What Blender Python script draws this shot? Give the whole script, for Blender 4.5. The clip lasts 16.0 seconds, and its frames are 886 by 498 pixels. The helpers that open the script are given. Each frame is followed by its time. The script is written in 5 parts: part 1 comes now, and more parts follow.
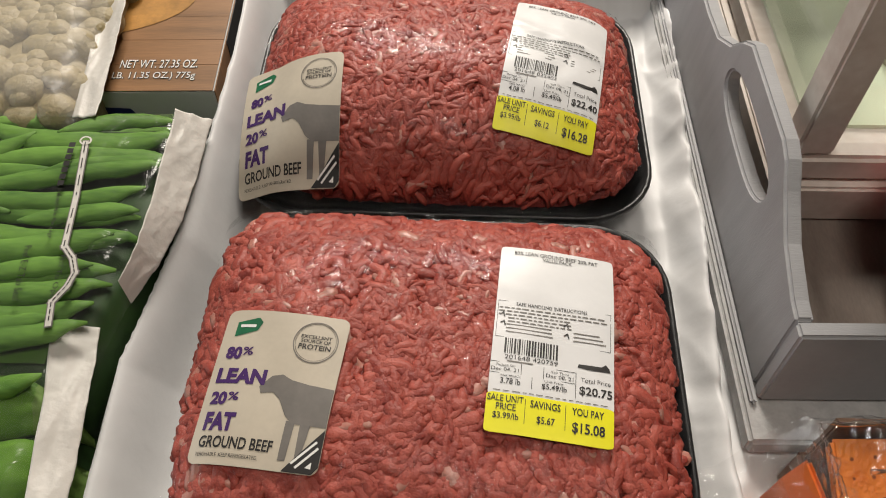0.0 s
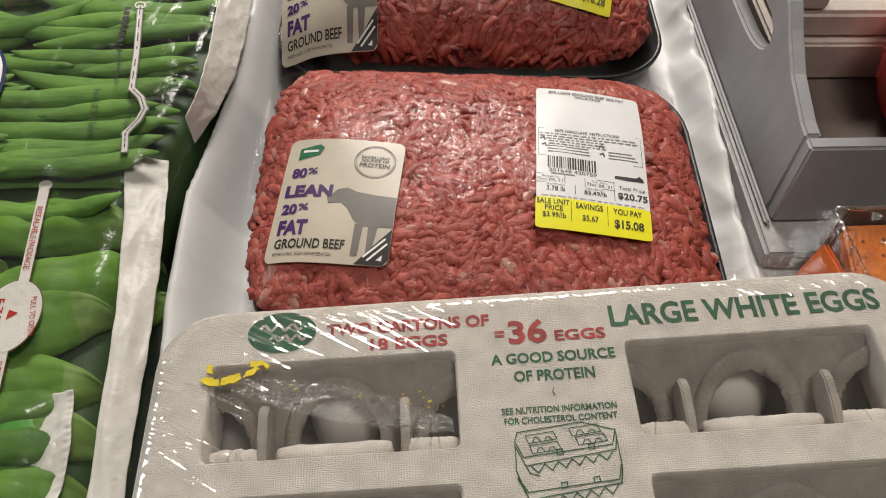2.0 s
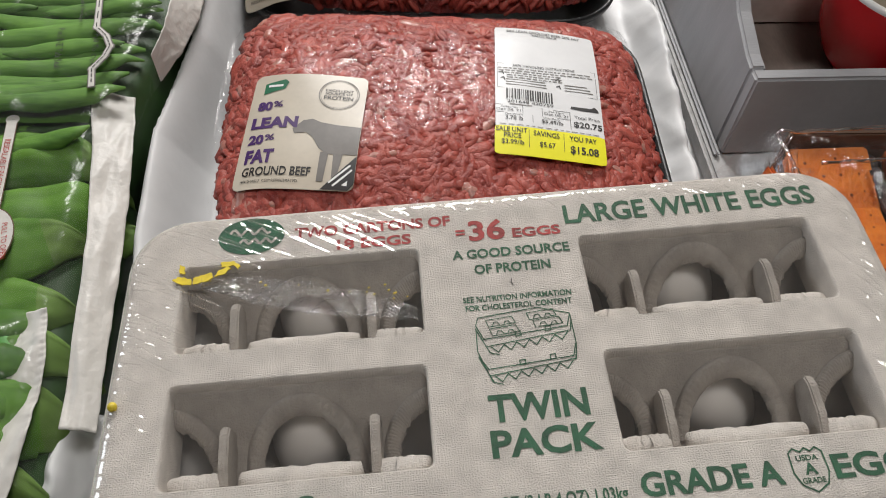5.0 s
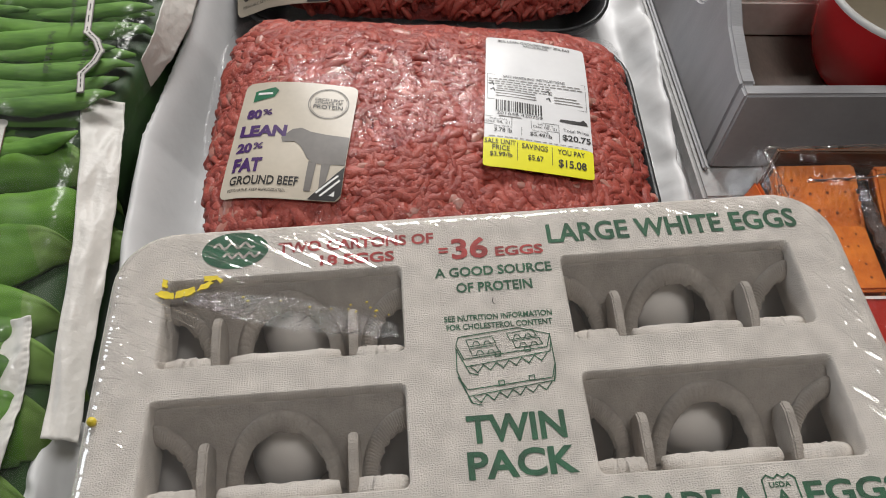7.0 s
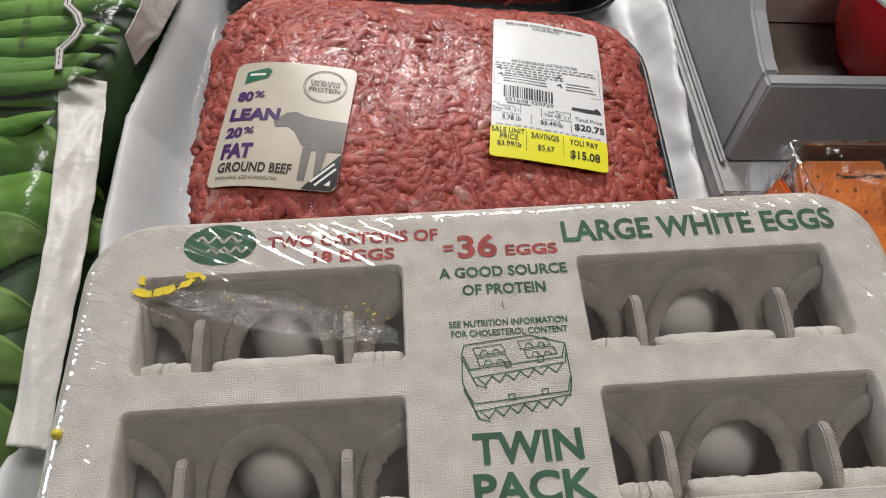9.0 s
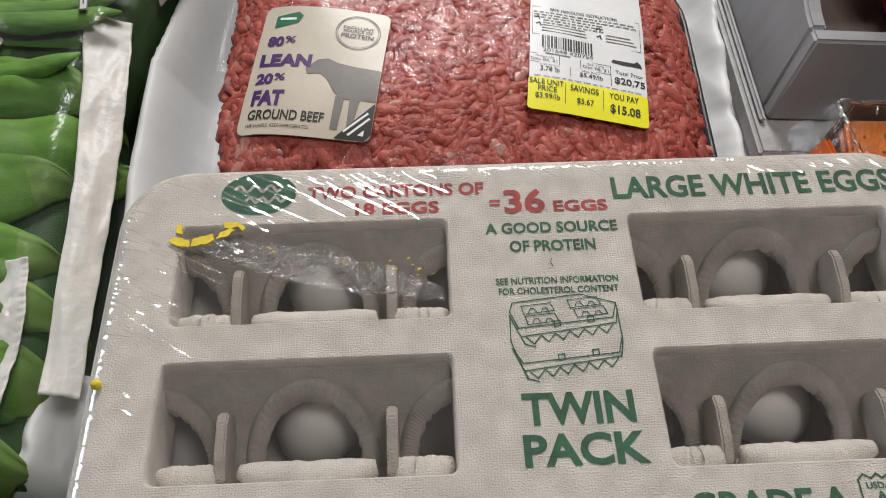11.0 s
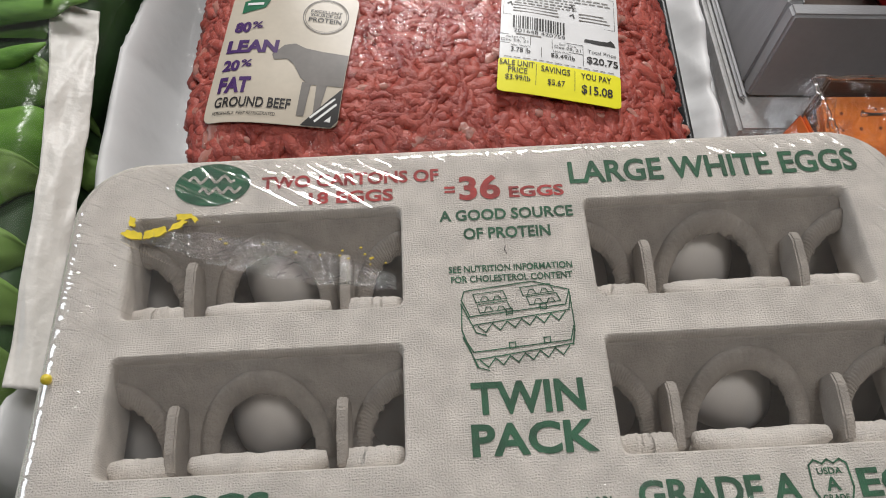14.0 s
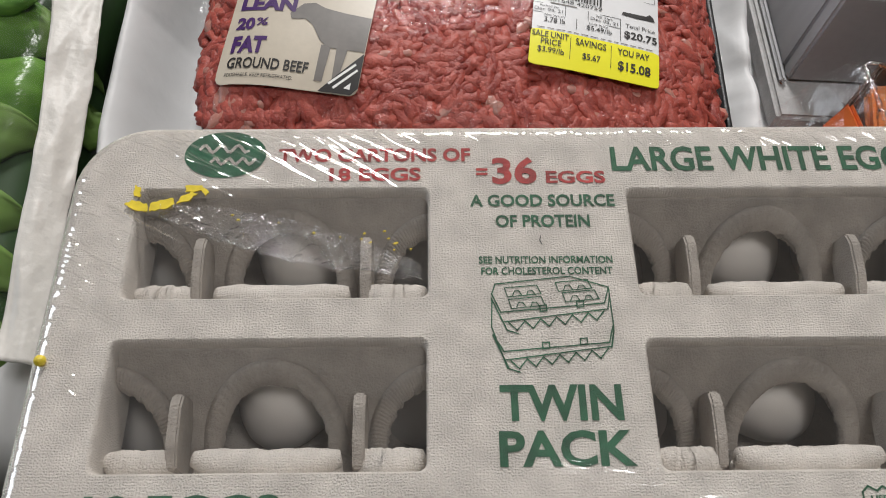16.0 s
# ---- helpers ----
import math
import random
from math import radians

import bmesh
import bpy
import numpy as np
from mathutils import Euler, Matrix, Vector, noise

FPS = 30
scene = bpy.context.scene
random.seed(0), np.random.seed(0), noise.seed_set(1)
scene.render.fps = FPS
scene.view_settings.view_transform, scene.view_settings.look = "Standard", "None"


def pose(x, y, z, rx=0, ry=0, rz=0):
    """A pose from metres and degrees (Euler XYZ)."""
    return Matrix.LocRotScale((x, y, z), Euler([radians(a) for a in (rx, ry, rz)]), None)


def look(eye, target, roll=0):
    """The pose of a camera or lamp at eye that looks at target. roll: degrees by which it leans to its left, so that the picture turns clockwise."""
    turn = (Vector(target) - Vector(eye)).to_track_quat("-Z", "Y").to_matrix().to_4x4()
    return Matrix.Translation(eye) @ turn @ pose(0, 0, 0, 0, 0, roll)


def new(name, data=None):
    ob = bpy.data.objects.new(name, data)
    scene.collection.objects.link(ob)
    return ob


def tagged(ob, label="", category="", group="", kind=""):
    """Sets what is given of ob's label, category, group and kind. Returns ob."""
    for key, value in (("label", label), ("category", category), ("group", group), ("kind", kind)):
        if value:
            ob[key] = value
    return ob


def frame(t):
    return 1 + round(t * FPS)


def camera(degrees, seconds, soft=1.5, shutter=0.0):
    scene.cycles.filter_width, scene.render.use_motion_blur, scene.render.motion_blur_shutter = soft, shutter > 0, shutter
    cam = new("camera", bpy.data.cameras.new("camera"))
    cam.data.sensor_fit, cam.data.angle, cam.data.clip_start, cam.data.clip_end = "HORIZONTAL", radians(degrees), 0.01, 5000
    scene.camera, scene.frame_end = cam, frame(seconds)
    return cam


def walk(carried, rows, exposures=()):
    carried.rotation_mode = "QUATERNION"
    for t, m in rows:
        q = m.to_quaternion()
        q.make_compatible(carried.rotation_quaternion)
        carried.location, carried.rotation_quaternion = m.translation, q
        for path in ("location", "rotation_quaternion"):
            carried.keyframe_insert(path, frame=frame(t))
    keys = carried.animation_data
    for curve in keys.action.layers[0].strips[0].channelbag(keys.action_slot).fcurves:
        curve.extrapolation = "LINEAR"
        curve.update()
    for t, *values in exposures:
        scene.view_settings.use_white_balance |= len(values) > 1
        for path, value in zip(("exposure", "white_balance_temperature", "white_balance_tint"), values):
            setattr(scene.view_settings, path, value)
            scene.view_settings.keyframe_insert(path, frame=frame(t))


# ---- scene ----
cam = camera(57.2, 16.0, soft=1.0)
METRES, EYE, TILT, LEAN, TURN = 0.38, 0.422, -54.0, 0.0, 0.0
ROWS = [
    (0.0, 0.0, 0.0, 0.0, 0.0, 0.0, -0.0),
    (0.5, 0.0081, 0.0185, 0.0137, -0.05, 0.29, 0.16),
    (1.0, -0.0464, 0.0055, -0.0572, -0.61, 0.76, 0.43),
    (1.5, -0.1332, -0.0598, -0.1965, -1.29, 0.6, 0.9),
    (2.0, -0.1254, -0.092, -0.2653, -2.63, 1.0, 1.53),
    (2.5, -0.1044, -0.1389, -0.3517, -3.9, 1.04, 2.09),
    (3.0, -0.0849, -0.1526, -0.3818, -4.83, 1.06, 2.48),
    (3.5, -0.1022, -0.1494, -0.3825, -5.01, 0.9, 2.56),
    (4.0, -0.1169, -0.1543, -0.3859, -4.94, 0.67, 2.55),
    (4.5, -0.1276, -0.1377, -0.3705, -4.9, 0.49, 2.58),
    (7.0, -0.1112, -0.1343, -0.3331, -5.16, -0.08, 1.58),
    (7.5, -0.1113, -0.1388, -0.3462, -5.18, -0.17, 1.26),
    (8.0, -0.1088, -0.1062, -0.3354, -5.31, -0.3, 1.08),
    (10.5, -0.1403, -0.042, -0.3249, -5.36, -3.08, -0.19),
    (11.0, -0.1493, -0.0342, -0.3256, -5.17, -4.08, -0.51),
    (11.5, -0.1435, -0.0156, -0.323, -5.05, -4.84, -0.71),
    (12.0, -0.1492, -0.0045, -0.3219, -4.83, -5.35, -0.68),
    (12.5, -0.1407, -0.0143, -0.3181, -4.59, -5.55, -0.47),
    (13.0, -0.1126, -0.0376, -0.3248, -4.37, -5.63, -0.17),
    (13.5, -0.0963, -0.0521, -0.3132, -4.3, -5.6, 0.19),
    (14.0, -0.0982, -0.0321, -0.317, -4.43, -5.64, 0.46),
    (14.5, -0.1127, -0.0314, -0.3142, -4.53, -5.87, 0.6),
    (15.0, -0.1061, -0.0107, -0.3054, -4.77, -6.25, 0.44),
    (15.5, -0.1074, -0.0138, -0.3007, -4.69, -6.91, -0.43),
    (16.0, -0.1194, 0.0246, -0.3056, -4.25, -8.09, -2.1),
]
walk(cam, [(t, pose(0, 0, EYE, TILT, LEAN, TURN) @ pose(METRES * x, METRES * y, METRES * z, 90 + pitch, roll, yaw)) for t, x, y, z, yaw, pitch, roll in ROWS],
     exposures=[(0.0, -0.12, 6850, 10), (1.5, -0.12, 6800, 10), (3.0, -0.07, 6350, 10), (7.0, -0.10, 6200, 10), (16.0, -0.10, 6150, 10)])


# ---- world, room light, exposure ----
world = bpy.data.worlds.new("world")
world.use_nodes = True
scene.world = world
world.node_tree.nodes["Background"].inputs["Color"].default_value = (0.75, 0.85, 1.0, 1)
world.node_tree.nodes["Background"].inputs["Strength"].default_value = 0.6


def area(name, m, sx, sy, watts, colour):
    data = bpy.data.lights.new(name, "AREA")
    data.shape, data.size, data.size_y, data.energy, data.color = "RECTANGLE", sx, sy, watts, colour
    ob = new(name, data)
    ob.matrix_world = m
    return ob


area("window_light", look((-2.9, 0.5, 0.85), (0, 0.2, 0.0)), 1.4, 1.1, 20, (0.93, 0.97, 1.0))
# Both overhead lights are out of view; the second is added as fill.
area("unseen_overhead_light", look((0.08, 2.1, 1.56), (0.08, 2.1, 0.0)), 0.60, 0.70, 98, (1.0, 0.95, 0.89))
area("unseen_overhead_light", look((0.25, -0.05, 1.56), (0.25, -0.05, 0.0)), 0.40, 0.40, 7.5, (1.0, 0.95, 0.89))


# ---- materials ----
def mat(name, colour, rough=0.6, metal=0.0, var=0.15, scale=40.0, fine=400.0, bump=0.15, dist=0.0006, spec=0.5, coat=0.0, second=None, sub=0.0, trans=0.0, island=0.0, stretch=(1, 1, 1), weave=0.0):
    """Principled surface with two scales of variation and a fine relief."""
    m = bpy.data.materials.new(name)
    m.use_nodes = True
    nt = m.node_tree
    p = nt.nodes["Principled BSDF"]
    tc = nt.nodes.new("ShaderNodeTexCoord")
    mp = nt.nodes.new("ShaderNodeMapping")
    mp.inputs["Scale"].default_value = stretch
    nt.links.new(tc.outputs["Object"], mp.inputs["Vector"])
    big, small = nt.nodes.new("ShaderNodeTexNoise"), nt.nodes.new("ShaderNodeTexNoise")
    big.inputs["Scale"].default_value, small.inputs["Scale"].default_value = scale, fine
    big.inputs["Detail"].default_value, small.inputs["Detail"].default_value = 4, 3
    for n in (big, small):
        nt.links.new(mp.outputs["Vector"], n.inputs["Vector"])
    mix = nt.nodes.new("ShaderNodeMix")
    mix.data_type = "RGBA"
    c2 = second or tuple(max(0.0, c * (1 - 2.2 * var)) for c in colour)
    c1 = tuple(min(1.0, c * (1 + 0.6 * var)) for c in colour)
    mix.inputs["A"].default_value, mix.inputs["B"].default_value = (*c1, 1), (*c2, 1)
    add = nt.nodes.new("ShaderNodeMath")
    add.operation = "MULTIPLY_ADD"
    nt.links.new(small.outputs["Fac"], add.inputs[0])
    add.inputs[1].default_value = 0.6
    sub1 = nt.nodes.new("ShaderNodeMath")
    sub1.operation = "MULTIPLY_ADD"
    nt.links.new(big.outputs["Fac"], sub1.inputs[0])
    sub1.inputs[1].default_value, sub1.inputs[2].default_value = 1.6, -0.6
    nt.links.new(sub1.outputs[0], add.inputs[2])
    fac = add.outputs[0]
    if island:
        geo = nt.nodes.new("ShaderNodeNewGeometry")
        a2 = nt.nodes.new("ShaderNodeMath")
        a2.operation = "MULTIPLY_ADD"
        nt.links.new(geo.outputs["Random Per Island"], a2.inputs[0])
        a2.inputs[1].default_value = island
        nt.links.new(fac, a2.inputs[2])
        a3 = nt.nodes.new("ShaderNodeMath")
        a3.operation = "SUBTRACT"
        nt.links.new(a2.outputs[0], a3.inputs[0])
        a3.inputs[1].default_value = island / 2
        fac = a3.outputs[0]
    cl = nt.nodes.new("ShaderNodeClamp")
    nt.links.new(fac, cl.inputs["Value"])
    nt.links.new(cl.outputs[0], mix.inputs["Factor"])
    nt.links.new(mix.outputs["Result"], p.inputs["Base Color"])
    p.inputs["Roughness"].default_value = rough
    p.inputs["Metallic"].default_value = metal
    p.inputs["Specular IOR Level"].default_value = spec
    p.inputs["Coat Weight"].default_value = coat
    p.inputs["Coat Roughness"].default_value = 0.12
    if sub:
        p.inputs["Subsurface Weight"].default_value = sub
        p.inputs["Subsurface Radius"].default_value = (0.004, 0.0015, 0.001)
        p.inputs["Subsurface Scale"].default_value = 1.0
    if bump:
        b = nt.nodes.new("ShaderNodeBump")
        b.inputs["Strength"].default_value, b.inputs["Distance"].default_value = bump, dist
        hgt = nt.nodes.new("ShaderNodeMath")
        hgt.operation = "MULTIPLY_ADD"
        nt.links.new(big.outputs["Fac"], hgt.inputs[0])
        hgt.inputs[1].default_value = 0.35 if not weave else 0.15
        nt.links.new(small.outputs["Fac"], hgt.inputs[2])
        top = hgt.outputs[0]
        if weave:
            for dr, sc in (("Y", weave), ("X", weave * 0.8)):
                wv, ad = nt.nodes.new("ShaderNodeTexWave"), nt.nodes.new("ShaderNodeMath")
                wv.bands_direction = dr
                wv.inputs["Scale"].default_value, wv.inputs["Distortion"].default_value, wv.inputs["Detail Scale"].default_value = sc, 3.0, 0.6
                nt.links.new(tc.outputs["Object"], wv.inputs["Vector"])
                ad.operation = "MULTIPLY_ADD"
                nt.links.new(wv.outputs["Fac"], ad.inputs[0])
                ad.inputs[1].default_value = 0.07
                nt.links.new(top, ad.inputs[2])
                top = ad.outputs[0]
        nt.links.new(top, b.inputs["Height"])
        nt.links.new(b.outputs["Normal"], p.inputs["Normal"])
    return m


def film_mat(name, rough, scale, stretch, dist, strength=0.6, gain=1.0, haze=0.0, most=1.0):
    """Clear plastic film: see-through, with the gloss of its wrinkles."""
    m = bpy.data.materials.new(name)
    m.use_nodes = True
    nt = m.node_tree
    nt.nodes.remove(nt.nodes["Principled BSDF"])
    out = nt.nodes["Material Output"]
    tr, gl, mx = nt.nodes.new("ShaderNodeBsdfTransparent"), nt.nodes.new("ShaderNodeBsdfGlossy"), nt.nodes.new("ShaderNodeMixShader")
    fr = nt.nodes.new("ShaderNodeFresnel")
    fr.inputs["IOR"].default_value = 1.5
    gl.inputs["Roughness"].default_value = rough
    g = nt.nodes.new("ShaderNodeMath")
    g.operation = "MULTIPLY"
    g.use_clamp = True
    g.inputs[1].default_value = gain
    nt.links.new(fr.outputs[0], g.inputs[0])
    tc, mp, nz = nt.nodes.new("ShaderNodeTexCoord"), nt.nodes.new("ShaderNodeMapping"), nt.nodes.new("ShaderNodeTexNoise")
    mp.inputs["Scale"].default_value = stretch
    mp.inputs["Rotation"].default_value = (0, 0, 0.35)
    nz.inputs["Scale"].default_value, nz.inputs["Detail"].default_value, nz.inputs["Distortion"].default_value = scale, 5, 0.8
    bp = nt.nodes.new("ShaderNodeBump")
    bp.inputs["Strength"].default_value, bp.inputs["Distance"].default_value = strength, dist
    nt.links.new(tc.outputs["Object"], mp.inputs["Vector"])
    nt.links.new(mp.outputs[0], nz.inputs["Vector"])
    nt.links.new(nz.outputs["Fac"], bp.inputs["Height"])
    nt.links.new(bp.outputs[0], gl.inputs["Normal"])
    nt.links.new(bp.outputs[0], fr.inputs["Normal"])
    cap = nt.nodes.new("ShaderNodeMath")
    cap.operation = "MINIMUM"
    cap.inputs[1].default_value = most
    nt.links.new(g.outputs[0], cap.inputs[0])
    nt.links.new(cap.outputs[0], mx.inputs[0])
    nt.links.new(tr.outputs[0], mx.inputs[1])
    nt.links.new(gl.outputs[0], mx.inputs[2])
    last = mx
    if haze:
        df, m2 = nt.nodes.new("ShaderNodeBsdfDiffuse"), nt.nodes.new("ShaderNodeMixShader")
        df.inputs["Color"].default_value = (0.8, 0.8, 0.8, 1)
        m2.inputs[0].default_value = haze
        nt.links.new(mx.outputs[0], m2.inputs[1])
        nt.links.new(df.outputs[0], m2.inputs[2])
        last = m2
    nt.links.new(last.outputs[0], out.inputs["Surface"])
    return m


TABLE = mat("dark_table_wood", (0.06, 0.04, 0.03), 0.45, var=0.3, scale=12, fine=180, stretch=(1, 8, 1))
WALL = mat("wall_paint", (0.19, 0.165, 0.135), 0.8, var=0.05, scale=3, fine=120)
CEIL = mat("ceiling_paint", (0.44, 0.43, 0.41), 0.85, var=0.03, scale=3, fine=120)
FLOORM = mat("floor_wood", (0.17, 0.11, 0.065), 0.5, var=0.2, scale=6, fine=90, stretch=(1, 8, 1))
PLASTIC = mat("white_plastic_sheet", (0.67, 0.67, 0.67), 0.5, var=0.04, scale=25, fine=120, bump=0.2, dist=0.0010)
MEAT = mat("ground_beef", (0.41, 0.096, 0.070), 0.46, var=0.3, scale=110, fine=900, bump=0.6, dist=0.0008, second=(0.22, 0.029, 0.021), spec=0.35, sub=0.1, island=0.5)
FAT = mat("beef_fat", (0.50, 0.22, 0.175), 0.38, var=0.15, scale=90, fine=700, bump=0.3, sub=0.25, island=0.4)
# Darker than MEAT: the shade between strands is put into this colour.
MEATBASE = mat("shaded_beef_base", (0.23, 0.032, 0.025), 0.50, var=0.3, scale=160, fine=700, bump=0.8, dist=0.002)
FOAM = mat("black_foam_tray", (0.012, 0.012, 0.013), 0.38, var=0.3, scale=60, fine=900, bump=0.4)
LABEL = mat("cream_label_paper", (0.55, 0.49, 0.395), 0.42, var=0.06, scale=45, fine=350, bump=0.08)
WLABEL = mat("white_thermal_label", (0.74, 0.74, 0.74), 0.4, var=0.03, scale=40, fine=300, bump=0.06)
YELLOW = mat("yellow_sale_label", (0.85, 0.80, 0.015), 0.42, var=0.04, scale=40, fine=300, bump=0.06)
PURPLE = mat("purple_ink", (0.055, 0.012, 0.12), 0.5, var=0.1, bump=0)
BLACKINK = mat("black_ink", (0.02, 0.018, 0.017), 0.5, var=0.1, bump=0)
GREYINK = mat("grey_ink", (0.18, 0.165, 0.15), 0.5, var=0.12, scale=70, bump=0)
GREENINK = mat("green_ink", (0.0, 0.14, 0.055), 0.55, var=0.25, scale=120, fine=900, bump=0)
CARTGREEN = mat("carton_green_ink", (0.022, 0.135, 0.062), 0.75, var=0.3, scale=160, fine=1400, bump=0.2, dist=0.0003)
CARTRED = mat("carton_red_ink", (0.50, 0.055, 0.05), 0.75, var=0.3, scale=160, fine=1400, bump=0.2, dist=0.0003)
WHITEINK = mat("white_ink", (0.8, 0.8, 0.78), 0.5, var=0.05, bump=0)
PULP = mat("moulded_pulp", (0.775, 0.72, 0.655), 0.9, var=0.13, scale=110, fine=1750, bump=0.95, dist=0.0008, spec=0.2, weave=420)
# Darker copy of PULP; the shade inside the windows is in its colour.
SHADEPULP = mat("shaded_tray_pulp", (0.43, 0.39, 0.345), 0.9, var=0.16, scale=90, fine=1500, bump=0.7, dist=0.0007, spec=0.2)
EGG = mat("white_eggshell", (0.86, 0.82, 0.77), 0.4, var=0.04, scale=50, fine=800, bump=0.06)
YOLK = mat("dried_yolk", (0.85, 0.66, 0.04), 0.45, var=0.15, scale=200, fine=900)
GREYPAINT = mat("grey_painted_wood", (0.36, 0.36, 0.37), 0.5, var=0.07, scale=22, fine=260, bump=0.25, stretch=(1, 5, 1))
GREYEDGE = mat("worn_pale_grey_edge", (0.44, 0.435, 0.43), 0.6, var=0.14, scale=90, fine=420, bump=0.4)
CRATEFLOOR = mat("grey_brown_board", (0.19, 0.155, 0.13), 0.55, var=0.2, scale=18, fine=220, stretch=(4, 1, 1))
LANTERNW = mat("distressed_white_paint", (0.70, 0.66, 0.61), 0.6, var=0.1, scale=26, fine=160, second=(0.50, 0.42, 0.36), stretch=(1, 1, 1))
MINT = mat("mint_green_board", (0.62, 0.70, 0.52), 0.45, var=0.08, scale=15, fine=200)
RED = mat("red_glaze", (0.62, 0.012, 0.018), 0.25, var=0.06, scale=20, fine=300, bump=0.03, coat=0.3)
CREAM = mat("cream_glaze", (0.45, 0.40, 0.31), 0.4, var=0.05, scale=20, fine=300, bump=0.03)
WHITEGLAZE = mat("white_glaze", (0.78, 0.77, 0.74), 0.3, var=0.04, bump=0.03)
CRACKER = mat("orange_cracker", (0.80, 0.27, 0.036), 0.42, var=0.22, scale=70, fine=380, bump=0.6, dist=0.0010, second=(0.55, 0.13, 0.015))
DOCK = mat("shaded_cracker_hole", (0.26, 0.075, 0.014), 0.7, var=0.2, scale=80, fine=500)
GREYWRAP = mat("grey_inner_wrapper", (0.12, 0.105, 0.10), 0.22, var=0.3, scale=60, fine=300, bump=0.8, dist=0.002)
PBUTTER = mat("peanut_filling", (0.40, 0.22, 0.09), 0.6, var=0.15, scale=120, fine=600, bump=0.5)
CARDBROWN = mat("brown_cardboard", (0.13, 0.07, 0.04), 0.6, var=0.15, scale=40, fine=400)
ORANGEPRINT = mat("orange_print", (0.75, 0.18, 0.04), 0.35, var=0.12, scale=30, fine=300)
REDPRINT = mat("red_print", (0.45, 0.03, 0.02), 0.35, var=0.12, scale=30, fine=300)
BEAN = mat("green_bean", (0.165, 0.325, 0.055), 0.6, var=0.25, scale=75, fine=500, bump=0.3, second=(0.035, 0.105, 0.014), island=0.55, spec=0.25, stretch=(0.3, 1, 1))
POD = mat("snap_pea_pod", (0.110, 0.235, 0.026), 0.6, var=0.25, scale=55, fine=300, bump=0.12, second=(0.030, 0.095, 0.009), island=0.35, spec=0.25, stretch=(0.5, 1, 1))
PODTIP = mat("pale_pod_tip", (0.16, 0.27, 0.06), 0.6, var=0.2, scale=40, fine=300, bump=0.1, spec=0.25)
# Filler under beans and pods, coloured as the shade in their gaps.
GAPGREEN = mat("shaded_gap_green", (0.018, 0.060, 0.007), 0.6, var=0.2, scale=60, fine=300)
BRIGHTGREEN = mat("bright_green_print", (0.07, 0.33, 0.03), 0.4, var=0.25, scale=50, fine=300)
BAND = mat("green_print_band", (0.085, 0.20, 0.025), 0.45, var=0.2, scale=30, fine=200)
SEAL = mat("white_bag_seal", (0.66, 0.635, 0.59), 0.5, var=0.06, scale=45, fine=260, bump=0.4, dist=0.0012)
CAULI = mat("cauliflower", (0.33, 0.265, 0.145), 0.55, var=0.2, scale=60, fine=420, bump=0.6, dist=0.0015, second=(0.25, 0.205, 0.10))
WOODPRINT = mat("wood_print_card", (0.31, 0.16, 0.07), 0.4, var=0.22, scale=9, fine=90, bump=0.03, stretch=(1, 9, 1))
BOXWHITE = mat("white_card", (0.55, 0.56, 0.55), 0.45, var=0.05, scale=20, fine=200, bump=0.03)
NAVY = mat("navy_print", (0.012, 0.02, 0.10), 0.4, var=0.1, bump=0)
POTATO = mat("golden_fried_print", (0.50, 0.25, 0.06), 0.4, var=0.25, scale=60, fine=300)
FILM_BEEF = film_mat("cling_film", 0.10, 70, (1.0, 0.28, 1), 0.0035, 0.9, 0.20)
FILM_CARTON = film_mat("shrink_film", 0.08, 30, (1.0, 3.0, 1), 0.0010, 0.3, 5.0, 0.015, 0.32)
FILM_BAG = film_mat("bag_film", 0.24, 22, (1.0, 1.0, 1), 0.006, 0.8, 0.5, 0.012)
FILM_LOOSE = film_mat("crinkled_film", 0.06, 45, (1.0, 1.0, 1), 0.004, 0.8, 1.5, 0.012)
FILM_TORN = film_mat("wet_torn_film", 0.10, 120, (1.0, 1.0, 1), 0.006, 0.9, 3.2, 0.02)
FILM_HAZE = film_mat("hazy_bag_film", 0.30, 24, (1.0, 1.0, 1), 0.003, 0.5, 0.3, 0.16)
GLASS = film_mat("window_glass", 0.02, 3, (1, 1, 1), 0.0002, 0.1, 1.0, 0.03)


# ---- mesh helpers ----
def mesh_object(name, verts, faces, material, parent=None, label="", smooth=True):
    me = bpy.data.meshes.new(name)
    me.from_pydata([tuple(v) for v in verts], [], [tuple(f) for f in faces])
    me.update()
    if smooth:
        me.shade_smooth()
    me.materials.append(material)
    ob = new(name, me)
    ob.parent = parent
    if label:
        ob["label"] = label
    return ob


def part(name, bm, material, parent=None, label="", smooth=False):
    me = bpy.data.meshes.new(name)
    bmesh.ops.recalc_face_normals(bm, faces=bm.faces)
    bm.to_mesh(me)
    bm.free()
    if smooth:
        me.shade_smooth()
    me.materials.append(material)
    ob = new(name, me)
    ob.parent = parent
    if label:
        ob["label"] = label
    return ob


def thing(name, m, label, category, group="", kind=""):
    ob = new(name)
    ob.empty_display_size = 0.02
    ob.matrix_world = m
    return tagged(ob, label, category, group, kind)


